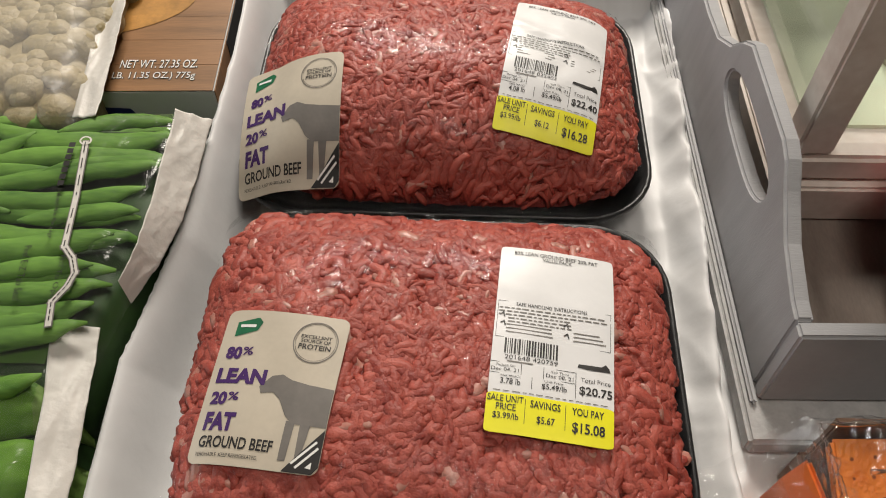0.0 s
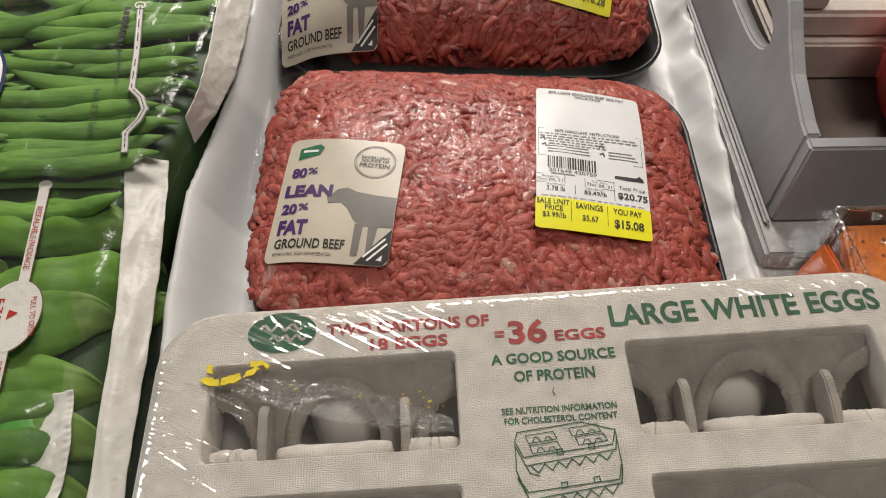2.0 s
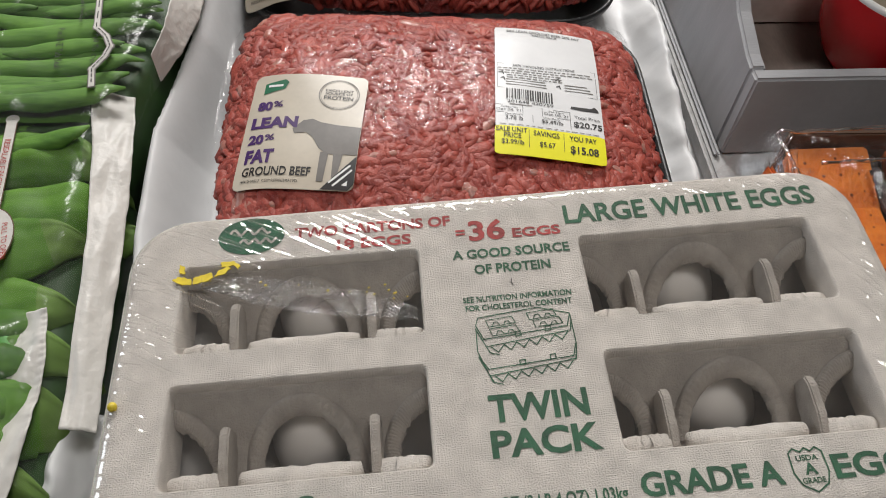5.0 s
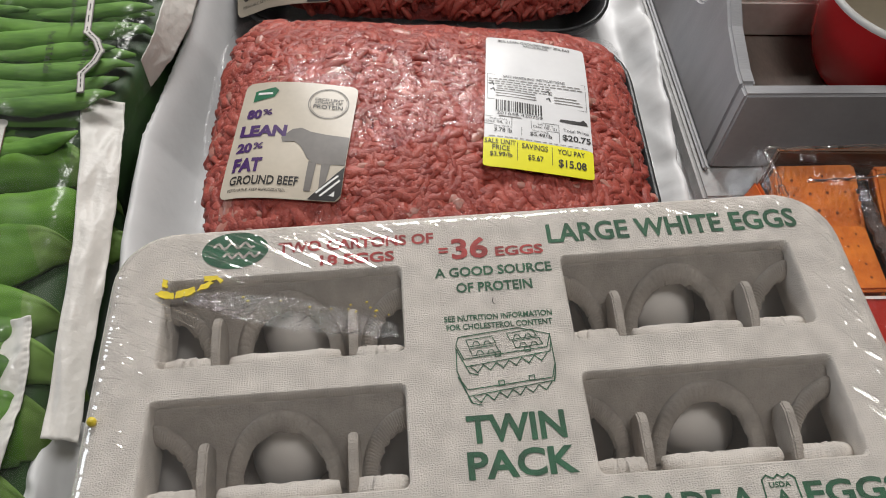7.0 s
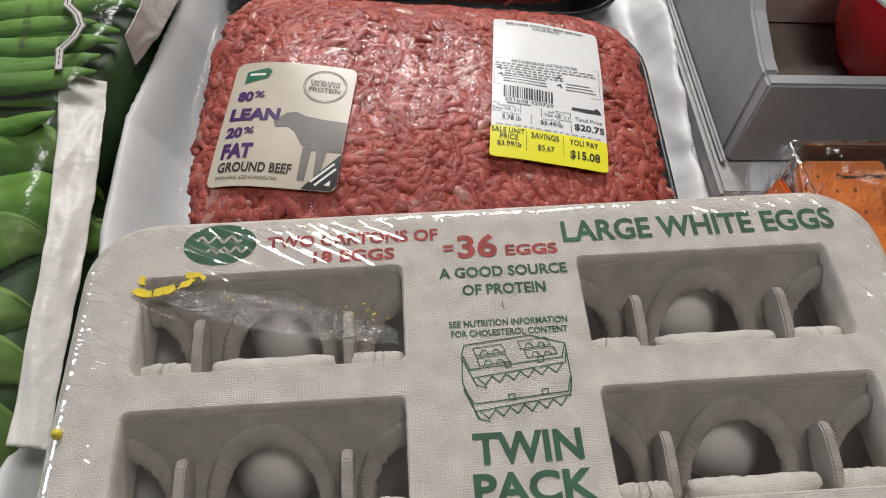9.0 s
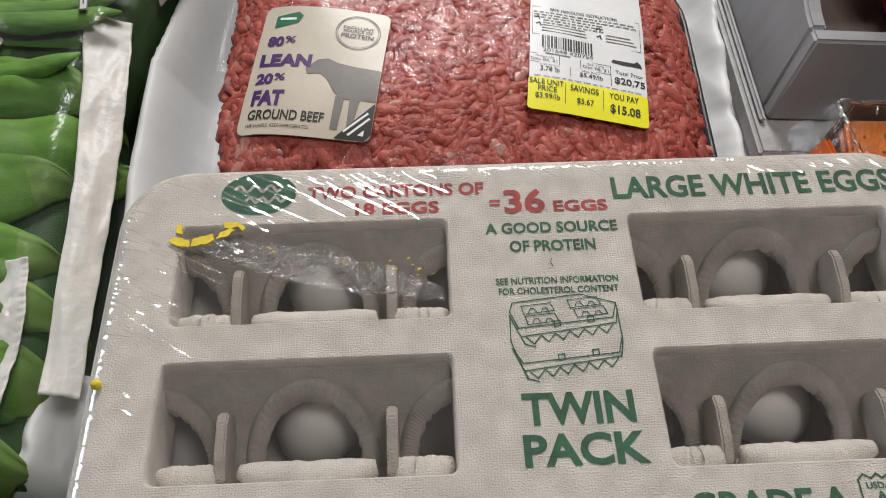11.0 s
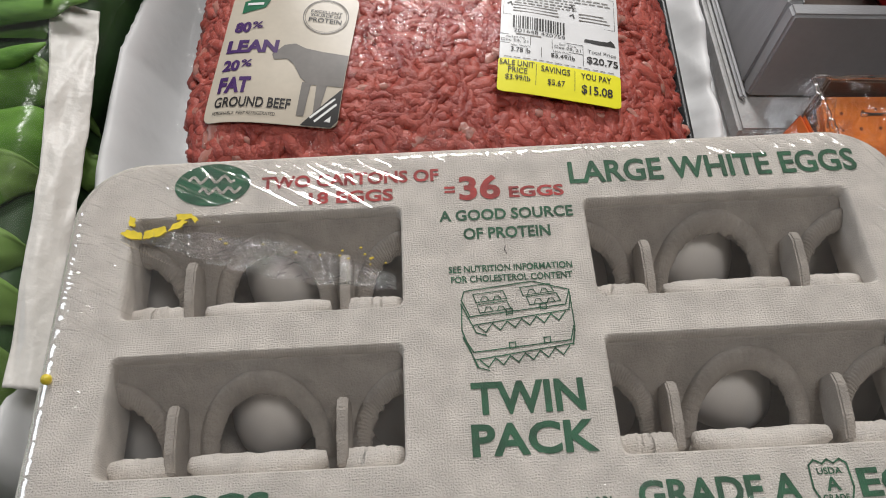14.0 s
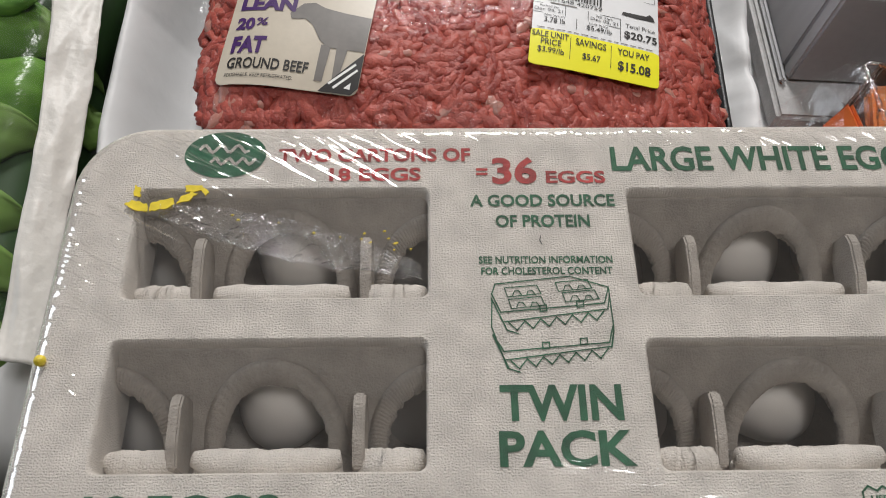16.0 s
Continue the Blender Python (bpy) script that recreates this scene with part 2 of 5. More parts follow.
def box_bm(x0, x1, y0, y1, z0, z1, bevel=0.0, segs=2):
    bm = bmesh.new()
    bmesh.ops.create_cube(bm, size=1, matrix=Matrix.Translation(((x0 + x1) / 2, (y0 + y1) / 2, (z0 + z1) / 2)) @ Matrix.Diagonal((x1 - x0, y1 - y0, z1 - z0, 1)))
    if bevel:
        bmesh.ops.bevel(bm, geom=bm.edges[:], offset=bevel, segments=segs, affect="EDGES")
    return bm


def lathe(profile, n=64):
    """Verts and faces of a turned shape from (radius, height) pairs."""
    vs, fs = [], []
    for r, z in profile:
        vs += [(r * math.cos(2 * math.pi * k / n), r * math.sin(2 * math.pi * k / n), z) for k in range(n)]
    for j in range(len(profile) - 1):
        fs += [(j * n + k, j * n + (k + 1) % n, (j + 1) * n + (k + 1) % n, (j + 1) * n + k) for k in range(n)]
    return vs, fs


def grid_faces(nx, ny):
    return [(j * nx + i, j * nx + i + 1, (j + 1) * nx + i + 1, (j + 1) * nx + i) for j in range(ny - 1) for i in range(nx - 1)]


def tube(points, radii, n=8, flat=1.0):
    """A closed tube along points; flat squeezes its height."""
    P = [Vector(p) for p in points]
    vs, fs = [], []
    for k, p in enumerate(P):
        t = (P[min(k + 1, len(P) - 1)] - P[max(k - 1, 0)]).normalized()
        side = t.cross(Vector((0, 0, 1)))
        side = side.normalized() if side.length > 1e-4 else Vector((1, 0, 0))
        up = side.cross(t)
        for a in range(n):
            c, s = math.cos(2 * math.pi * a / n), math.sin(2 * math.pi * a / n)
            vs.append(p + radii[k] * (c * side + flat * s * up))
    for k in range(len(P) - 1):
        fs += [(k * n + a, k * n + (a + 1) % n, (k + 1) * n + (a + 1) % n, (k + 1) * n + a) for a in range(n)]
    fs.append(tuple(range(n))[::-1])
    fs.append(tuple((len(P) - 1) * n + a for a in range(n)))
    return vs, fs


def letters(text, bold=0.0, shear=0.0):
    """Flat letter outlines of the built-in font as verts and faces, scaled to the unit square."""
    c = bpy.data.curves.new("t", "FONT")
    c.body, c.offset, c.shear, c.resolution_u, c.fill_mode = text, bold, shear, 3, "FRONT"
    ob = bpy.data.objects.new("t", c)
    scene.collection.objects.link(ob)
    me = bpy.data.meshes.new_from_object(ob.evaluated_get(bpy.context.evaluated_depsgraph_get()))
    v = np.array([q.co[:] for q in me.vertices])
    f = [tuple(q.vertices) for q in me.polygons]
    bpy.data.objects.remove(ob)
    bpy.data.curves.remove(c)
    bpy.data.meshes.remove(me)
    lo, hi = v.min(0), v.max(0)
    return (v[:, :2] - lo[:2]) / np.maximum(hi[:2] - lo[:2], 1e-6), f


def rounded(x0, x1, y0, y1, r, n=5):
    pts = []
    for cx, cy, a0 in ((x1 - r, y1 - r, 0), (x0 + r, y1 - r, 90), (x0 + r, y0 + r, 180), (x1 - r, y0 + r, 270)):
        pts += [(cx + r * math.cos(radians(a0 + 90 * k / n)), cy + r * math.sin(radians(a0 + 90 * k / n))) for k in range(n + 1)]
    return pts


class Print:
    """Prints flat shapes on a surface: place(x, y, lift) gives the point in the parent's frame."""

    def __init__(self, parent, place, curved=False):
        self.parent, self.place, self.curved = parent, place, curved

    def flat(self, name, verts, faces, material, lift, label=""):
        return mesh_object(name, [self.place(x, y, lift) for x, y in verts], faces, material, self.parent, label, smooth=False)

    def text(self, s, x0, y0, w, h, material, lift=0.00032, bold=0.0, turn=0.0, rise=0.0, shear=0.0):
        v, f = letters(s, bold, shear)
        ca, sa = math.cos(radians(turn)), math.sin(radians(turn))
        pts = []
        for a, b in v:
            x, y = a * w, b * h + rise * a
            pts.append((x0 + ca * x - sa * y, y0 + sa * x + ca * y))
        return self.flat("lettering", pts, f, material, lift)

    def shape(self, pts, material, lift=0.0003, name="print", label="", cell=None):
        bm = bmesh.new()
        bm.faces.new([bm.verts.new((x, y, 0)) for x, y in pts])
        bmesh.ops.triangulate(bm, faces=bm.faces[:])
        big = max(max(p[0] for p in pts) - min(p[0] for p in pts), max(p[1] for p in pts) - min(p[1] for p in pts))
        for k in range(5):
            long = [e for e in bm.edges if e.calc_length() > (cell or big / 12)]
            if not long or not self.curved or big < 0.006:
                break
            bmesh.ops.subdivide_edges(bm, edges=long, cuts=1)
            bmesh.ops.triangulate(bm, faces=bm.faces[:])
        bm.verts.index_update()
        v = [(q.co.x, q.co.y) for q in bm.verts]
        f = [tuple(q.index for q in p.verts) for p in bm.faces]
        bm.free()
        return self.flat(name, v, f, material, lift, label)

    def rect(self, x0, x1, y0, y1, material, lift=0.0003, name="print"):
        return self.shape([(x0, y0), (x1, y0), (x1, y1), (x0, y1)], material, lift, name)

    def ring(self, cx, cy, r, w, material, lift=0.0003, ry=None, n=40):
        k = (ry or r) / r
        v = [(cx + q * math.cos(2 * math.pi * a / n), cy + k * q * math.sin(2 * math.pi * a / n)) for q in (r, r - w) for a in range(n)]
        return self.flat("printed_ring", v, [(a, (a + 1) % n, n + (a + 1) % n, n + a) for a in range(n)], material, lift)

    def line(self, pts, w, material, lift=0.0003, closed=False):
        """One outline of joined strokes."""
        v, f = [], []
        seq = list(zip(pts, pts[1:] + (pts[:1] if closed else [])))
        for (ax, ay), (bx, by) in (seq if closed else seq[:len(pts) - 1]):
            d = math.hypot(bx - ax, by - ay) or 1e-9
            tx, ty = (bx - ax) / d * w / 2, (by - ay) / d * w / 2
            k = len(v)
            v += [(ax - tx - ty, ay - ty + tx), (ax - tx + ty, ay - ty - tx), (bx + tx + ty, by + ty - tx), (bx + tx - ty, by + ty + tx)]
            f.append((k, k + 1, k + 2, k + 3))
        return self.flat("printed_line", v, f, material, lift)


def nz(x, y, z=0.0, s=1.0):
    return noise.noise(Vector((x * s, y * s, z)))


# ---- room ----
table = part("table_top", box_bm(-0.9, 1.0, -0.75, 1.0, -0.04, 0.0, 0.004), TABLE)
tagged(table, "dark brown wooden table top under the groceries", "table")
for lx, ly in ((-0.84, -0.69), (0.94, -0.69), (-0.84, 0.94), (0.94, 0.94)):
    part("leg", box_bm(lx - 0.03, lx + 0.03, ly - 0.03, ly + 0.03, -0.75, -0.0405, 0.003), TABLE, table)
tagged(part("floor", box_bm(-3, 3, -3, 3, -0.80, -0.75), FLOORM), "brown wooden room floor", "floor", kind="structure")
tagged(part("ceiling", box_bm(-3, 3, -3, 3, 1.60, 1.70), CEIL), "plain white painted ceiling", "ceiling", kind="structure")
for nm, b in (("wall_south", (-3, 3, -3.1, -3, -0.75, 1.6)), ("wall_north", (-3, 3, 3, 3.1, -0.75, 1.6)), ("wall_east", (3, 3.1, -3, 3, -0.75, 1.6))):
    tagged(part(nm, box_bm(*b), WALL), "plain warm beige painted wall", "wall", kind="structure")
# Unseen panels added above the two overhead lights; no known fixtures.
for fx, fy, fw, fd in ((0.08, 2.1, 0.60, 0.70), (0.25, -0.05, 0.40, 0.40)):
    added_panel = part("added_lamp_panel", box_bm(fx - fw / 2 - 0.02, fx + fw / 2 + 0.02, fy - fd / 2 - 0.02, fy + fd / 2 + 0.02, 1.567, 1.5995, 0.004), CEIL)
    tagged(added_panel, "unseen flat white panel added above an overhead light", "ceiling lamp", "ceiling lamps")
wn = bmesh.new()
for b in ((-3.1, -3, -3, -0.25, -0.75, 1.6), (-3.1, -3, 1.25, 3, -0.75, 1.6), (-3.1, -3, -0.25, 1.25, -0.75, 0.27), (-3.1, -3, -0.25, 1.25, 1.43, 1.6)):
    t = box_bm(*b)
    me_t = bpy.data.meshes.new("t")
    t.to_mesh(me_t)
    wn.from_mesh(me_t)
    t.free()
tagged(part("wall_west", wn, WALL), "beige painted wall with a window opening", "wall", kind="structure")


# ---- white plastic sheet under the beef ----
def sheet_left(y):
    return float(np.interp(y, [0.0, 0.10, 0.13, 0.20, 0.235, 0.28, 0.38, 0.43, 0.6], [-0.168, -0.168, -0.170, -0.169, -0.162, -0.153, -0.1445, -0.1415, -0.140]))


def sheet_right(y):
    return 0.150 + (y - 0.16) * 0.068 + 0.003 * nz(y, 0.3, 2.0, 22)


def sheet_z(x, y):
    l, r = sheet_left(y), sheet_right(y)
    z = 0.004
    up = float(np.interp(y, [0.0, 0.1, 0.3, 0.5, 0.6], [0.028, 0.040, 0.050, 0.060, 0.06]))
    a = min(max((l + 0.030 - x) / 0.030, 0.0), 1.0)
    z += (up - 0.004) * a * a * (3 - 2 * a)
    if x < l:
        z = max(0.001, up - (l - x) * 4.5)
    b = min(max((x - (r - 0.020)) / 0.020, 0.0), 1.0)
    z += 0.017 * b * b * (3 - 2 * b)
    if x > r:
        z = max(0.002, 0.021 - (x - r) * 4.0)
    c = min(max((y - 0.515) / 0.04, 0.0), 1.0)
    z = max(z, 0.055 * c * c)
    f = min(max(0.25 + (x - l - 0.02) / 0.05, 0.25), 1.0) if x < r else 0.3
    # broad folds along the sheet, with sharp creases between them
    fold = nz(x * 1.6 + 0.25 * y, y * 0.30, 5.0, 34)
    z += f * (0.0040 * nz(x, y, 3.0, 20) + 0.0055 * (0.35 - abs(fold)) + 0.0040 * (0.3 - abs(nz(x * 0.7 - y * 0.5, y + 0.4 * x, 9.0, 30))))
    z += 0.010 * b * (0.25 - abs(nz(x * 0.6 + y, y - x * 0.8, 12.0, 26)))
    return max(z, 0.0012)


def build_sheet():
    xs, ys = np.linspace(-0.205, 0.19, 260), np.linspace(0.0, 0.60, 300)
    vs = [(x if -0.2 < x < 0.185 else x + 0.004 * nz(y, 0, 1, 30), y, sheet_z(x, y)) for y in ys for x in xs]
    ob = mesh_object("plastic_sheet", vs, grid_faces(len(xs), len(ys)), PLASTIC)
    md = ob.modifiers.new("thickness", "SOLIDIFY")
    md.thickness, md.offset = 0.0006, 1
    return tagged(ob, "crumpled white plastic bag spread under the beef trays", "plastic bag", kind="")


build_sheet()


# ---- ground beef packs ----
class Beef:
    """Height of the wrapped meat over its tray, in the pack's own frame."""

    def __init__(self, a, b, rim, top, px, py, q, slope, edge, corner, margin, shift=0.0):
        self.a, self.b, self.rim, self.top, self.px, self.py, self.q, self.slope, self.edge, self.corner, self.margin, self.shift = a, b, rim, top, px, py, q, slope, edge, corner, margin, shift

    def h(self, x, y):
        u, v = min(abs(x) / self.a, 1.0), min(abs(y) / self.b, 1.0)
        d = ((1 - u ** self.px) * (1 - v ** self.py))
        lump = 0.0022 * nz(x, y, self.a * 50, 22)
        return self.rim + (self.top - self.rim + lump) * max(d, 0.0) ** self.q + self.slope * x


def inside(shape, x, y, k=1.0):
    return (abs(x) / shape.a) ** shape.corner + (abs(y) / shape.b) ** shape.corner < k


def strands(shape, count, seed, width):
    """Loose ground strands pressed under the film, as two meshes' verts and faces (lean and fat)."""
    rng = random.Random(seed)
    n, seg = 8, 6
    out = {False: ([], []), True: ([], [])}
    for k in range(count):
        x, y = rng.uniform(-1, 1) * shape.a, rng.uniform(-1, 1) * shape.b
        r = width * rng.uniform(0.55, 1.45)
        length = rng.uniform(0.005, 0.021)
        ang = math.pi / 2 + 1.7 * nz(x, y, seed, 12) + rng.gauss(0, 0.6)
        depth = -r * 0.50 - abs(rng.gauss(0, 0.0009)) - 0.0035 * max(0.0, 0.10 - abs(nz(x * 1.5, y * 0.7, seed + 5, 34))) / 0.10
        pts, curl = [], rng.gauss(0, 70)
        px_, py_ = x, y
        step = length / seg
        for s in range(seg + 1):
            pts.append((px_, py_, shape.h(px_, py_) + depth))
            ang += curl * step
            px_ += step * math.cos(ang)
            py_ += step * math.sin(ang)
        if not all(inside(shape, q[0], q[1], 0.955) for q in pts):
            continue
        rr = [r * (0.5 if s in (0, seg) else 1.0) * rng.uniform(0.85, 1.15) for s in range(seg + 1)]
        vs, fs = tube(pts, rr, n, 0.60)
        vs = [q + 0.0005 * noise.noise_vector(q * 420.0) + 0.0007 * noise.noise_vector(q * 170.0) for q in vs]
        V, F = out[rng.random() < 0.055]
        o = len(V)
        V += vs
        F += [tuple(i + o for i in f) for f in fs]
    return out


def tray_mesh(a, b, r, rim):
    """Foam tray: outer wall, rolled rim and inner floor over a rounded rectangle."""
    prof = ((-0.028, 0.002), (-0.022, 0.0005), (-0.004, rim - 0.012), (0.0015, rim - 0.006), (0.0032, rim - 0.001), (0.002, rim + 0.001), (0.0, rim), (-0.006, rim - 0.008), (-0.024, 0.006))
    vs, fs, n = [], [], 0
    for d, z in prof:
        loop = rounded(-a - d, a + d, -b - d, b + d, max(r + d, 0.006), 8)
        n = len(loop)
        vs += [(x, y, z) for x, y in loop]
    for j in range(len(prof) - 1):
        fs += [(j * n + k, j * n + (k + 1) % n, (j + 1) * n + (k + 1) % n, (j + 1) * n + k) for k in range(n)]
    fs.append(tuple(range(n))[::-1])
    fs.append(tuple((len(prof) - 1) * n + k for k in range(n)))
    return vs, fs


def patch(shape, cx, cy, turn):
    """place() for a label whose top left corner lies at (cx, cy) on the meat, turned by degrees."""
    ca, sa = math.cos(radians(turn)), math.sin(radians(turn))

    def place(x, y, lift):
        px_, py_ = cx + ca * x - sa * y, cy + sa * x + ca * y
        la, lb = shape.a * 0.84, shape.b * 0.90
        qx, qy = max(-la, min(la, px_)), max(-lb, min(lb, py_))
        over = max(0.0, abs(px_) - la) * 0.45 + max(0.0, abs(py_) - lb) * 0.7
        return (px_, py_, shape.h(qx, qy) + 0.0026 - over + lift)
    return place


def sticker(parent, place, w, h, material, name, label, r=0.004, lift=0.0):
    """A thin label with rounded corners that follows the surface below it."""
    nx, ny = 22, 28
    vs = []
    for top in (1, 0):
        for j in range(ny):
            for i in range(nx):
                x, y = w * i / (nx - 1), -h * j / (ny - 1)
                ex, ey = min(x, w - x), min(-y, h + y)
                if ex < r and ey < r:
                    d = math.hypot(r - ex, r - ey)
                    if d > r:
                        k = r / d
                        nx_, ny_ = r - (r - ex) * k, r - (r - ey) * k
                        x = nx_ if x < w / 2 else w - nx_
                        y = -ny_ if -y < h / 2 else -(h - ny_)
                vs.append(place(x, y, lift + (0 if top else -0.0003)))
    g = grid_faces(nx, ny)
    o = nx * ny
    fs = [f[::-1] for f in g] + [tuple(i + o for i in f) for f in g]
    return mesh_object(name, vs, fs, material, parent, label)


def brand_label(parent, shape, cx, cy, turn, w=0.063, h=0.079):
    pl = patch(shape, cx, cy, turn)
    lab = sticker(parent, pl, w, h, LABEL, "front_label", "cream paper label with purple and grey print")
    p = Print(lab, pl, True)
    p.shape([(0.10 * w, -0.19 * h), (0.10 * w, -0.09 * h), (0.27 * w, -0.055 * h), (0.31 * w, -0.085 * h), (0.28 * w, -0.145 * h)], GREENINK, name="green_badge")
    p.rect(0.13 * w, 0.26 * w, -0.125 * h, -0.105 * h, WHITEINK, 0.0005)
    p.ring(0.765 * w, -0.19 * h, 0.0112, 0.0005, GREYINK, ry=0.0112)
    p.ring(0.765 * w, -0.19 * h, 0.0102, 0.00025, GREYINK)
    for s, y, ww, hh in (("EXCELLENT", -0.166, 0.245, 0.023), ("SOURCE OF", -0.196, 0.235, 0.023), ("PROTEIN", -0.242, 0.255, 0.036)):
        p.text(s, (0.765 - ww / 2) * w, y * h, ww * w, hh * h, BLACKINK, bold=0.02)
    p.text("80", 0.075 * w, -0.345 * h, 0.13 * w, 0.085 * h, PURPLE, bold=0.05)
    p.text("%", 0.210 * w, -0.315 * h, 0.085 * w, 0.055 * h, PURPLE, bold=0.02)
    p.text("LEAN", 0.055 * w, -0.505 * h, 0.40 * w, 0.10 * h, PURPLE, bold=0.05)
    p.text("20", 0.060 * w, -0.645 * h, 0.13 * w, 0.085 * h, PURPLE, bold=0.05)
    p.text("%", 0.197 * w, -0.615 * h, 0.085 * w, 0.055 * h, PURPLE, bold=0.02)
    p.text("FAT", 0.065 * w, -0.805 * h, 0.24 * w, 0.115 * h, PURPLE, bold=0.05)
    p.text("GROUND BEEF", 0.065 * w, -0.905 * h, 0.57 * w, 0.07 * h, BLACKINK, bold=0.02)
    p.text("PERISHABLE. KEEP REFRIGERATED.", 0.065 * w, -0.955 * h, 0.48 * w, 0.022 * h, BLACKINK)
    # plain grey shape in place of the printed animal
    p.shape([(0.42 * w, -0.515 * h), (0.50 * w, -0.44 * h), (0.58 * w, -0.425 * h), (0.66 * w, -0.455 * h), (0.80 * w, -0.475 * h), (0.997 * w, -0.49 * h), (0.997 * w, -0.73 * h), (0.74 * w, -0.725 * h), (0.67 * w, -0.68 * h), (0.60 * w, -0.585 * h), (0.54 * w, -0.545 * h), (0.44 * w, -0.555 * h)], GREYINK, 0.00026, name="grey_shape")
    p.shape([(0.69 * w, -0.71 * h), (0.76 * w, -0.71 * h), (0.745 * w, -0.94 * h), (0.69 * w, -0.94 * h)], GREYINK, 0.00030, "grey_shape")
    p.shape([(0.80 * w, -0.72 * h), (0.88 * w, -0.72 * h), (0.85 * w, -0.93 * h), (0.81 * w, -0.93 * h)], GREYINK, 0.00030, "grey_shape")
    p.shape([(0.73 * w, -0.998 * h), (0.998 * w, -0.74 * h), (0.998 * w, -0.955 * h), (0.955 * w, -0.998 * h)], BLACKINK, 0.00042, "dark_corner")
    for dx in (0.0, 0.035):
        p.line([((0.80 + dx) * w, -(0.945 + dx * 0.6) * h), ((0.95 + dx * 0.5) * w, -(0.82 + dx) * h)], 0.0011, WHITEINK, 0.0006)
    p.shape([(0.90 * w, -0.965 * h), (0.945 * w, -0.93 * h), (0.945 * w, -0.97 * h)], WHITEINK, 0.0006)
    return lab


def price_label(parent, shape, cx, cy, turn, weight, total, savings, pay, code, crumple):
    w, h = 0.0605, 0.0925
    base = patch(shape, cx, cy, turn)

    def pl(x, y, lift):
        q = base(x, y, lift)
        f = crumple * (0.0022 * max(0, 1 - abs(y + 0.034 + 0.25 * (x - 0.03)) / 0.006) + 0.0009 * nz(x, y, 2, 70))
        return (q[0], q[1], q[2] + f)
    lab = sticker(parent, pl, w, h, WLABEL, "price_label", "white printed price label", r=0.002)
    p = Print(lab, pl)
    p.text("80% LEAN GROUND BEEF 20% FAT", 0.12 * w, -0.062 * h, 0.74 * w, 0.030 * h, BLACKINK, bold=0.01)
    p.text("VALUE PACK", 0.37 * w, -0.094 * h, 0.26 * w, 0.026 * h, BLACKINK, bold=0.01)
    p.line([(0.02 * w, -0.40 * h), (0.97 * w, -0.40 * h), (0.97 * w, -0.635 * h), (0.02 * w, -0.635 * h)], 0.00022, BLACKINK, closed=True)
    p.text("SAFE HANDLING INSTRUCTIONS", 0.17 * w, -0.425 * h, 0.60 * w, 0.022 * h, BLACKINK, bold=0.01)
    rng = random.Random(int(pay * 100))
    for k in range(5):
        y = -(0.440 + 0.022 * k) * h
        x = 0.03 if k < 3 else 0.11
        while x < (0.93 if k < 2 else 0.62):
            ww = rng.uniform(0.02, 0.06)
            p.rect(x * w, min(x + ww, 0.95) * w, y - 0.007 * h, y, GREYINK)
            x += ww + 0.014
    for k in range(3):
        y = -(0.548 + 0.024 * k) * h
        p.rect(0.10 * w, (0.44 + 0.05 * rng.random()) * w, y - 0.007 * h, y, GREYINK)
        p.rect(0.66 * w, (0.86 + 0.08 * rng.random()) * w, y - 0.007 * h, y, GREYINK)
    for x, y in ((0.045, -0.49), (0.055, -0.545), (0.58, -0.515), (0.585, -0.575)):
        p.line([(x * w, y * h), ((x + 0.025) * w, (y + 0.012) * h), ((x + 0.035) * w, (y - 0.012) * h)], 0.0007, BLACKINK)
    x = 0.10
    while x < 0.53:
        ww = rng.choice((0.006, 0.006, 0.011, 0.016))
        p.rect(x * w, (x + ww) * w, -0.735 * h, -0.635 * h - 0.006 * h, BLACKINK)
        x += ww + rng.choice((0.006, 0.009, 0.012))
    p.text(code, 0.11 * w, -0.768 * h, 0.43 * w, 0.026 * h, BLACKINK)
    p.rect(0.13 * w, 0.34 * w, -0.785 * h, -0.777 * h, GREYINK)
    # plain dark shape for the store mark
    p.shape([(0.70 * w, -0.755 * h), (0.71 * w, -0.735 * h), (0.90 * w, -0.732 * h), (0.93 * w, -0.715 * h), (0.96 * w, -0.735 * h), (0.97 * w, -0.758 * h), (0.82 * w, -0.762 * h)], BLACKINK, name="store_mark")
    for a, b in (((0.0, -0.79), (0.69, -0.79)), ((0.0, -0.855), (0.69, -0.855)), ((0.25, -0.79), (0.25, -0.855)), ((0.43, -0.79), (0.43, -0.855)), ((0.34, -0.862), (0.34, -0.925)), ((0.69, -0.79), (0.69, -0.935))):
        p.line([(a[0] * w, a[1] * h), (b[0] * w, b[1] * h)], 0.00028, BLACKINK)
    p.text("Packed On", 0.05 * w, -0.815 * h, 0.15 * w, 0.014 * h, BLACKINK)
    p.text("Dec 04, 21", 0.01 * w, -0.846 * h, 0.22 * w, 0.024 * h, BLACKINK)
    p.text("Sell Thru", 0.49 * w, -0.815 * h, 0.14 * w, 0.014 * h, BLACKINK)
    p.text("Dec 08, 21", 0.45 * w, -0.846 * h, 0.22 * w, 0.024 * h, BLACKINK)
    p.text("Net Wt/Ct", 0.09 * w, -0.874 * h, 0.16 * w, 0.013 * h, BLACKINK)
    p.text(weight, 0.09 * w, -0.915 * h, 0.16 * w, 0.034 * h, BLACKINK, bold=0.01)
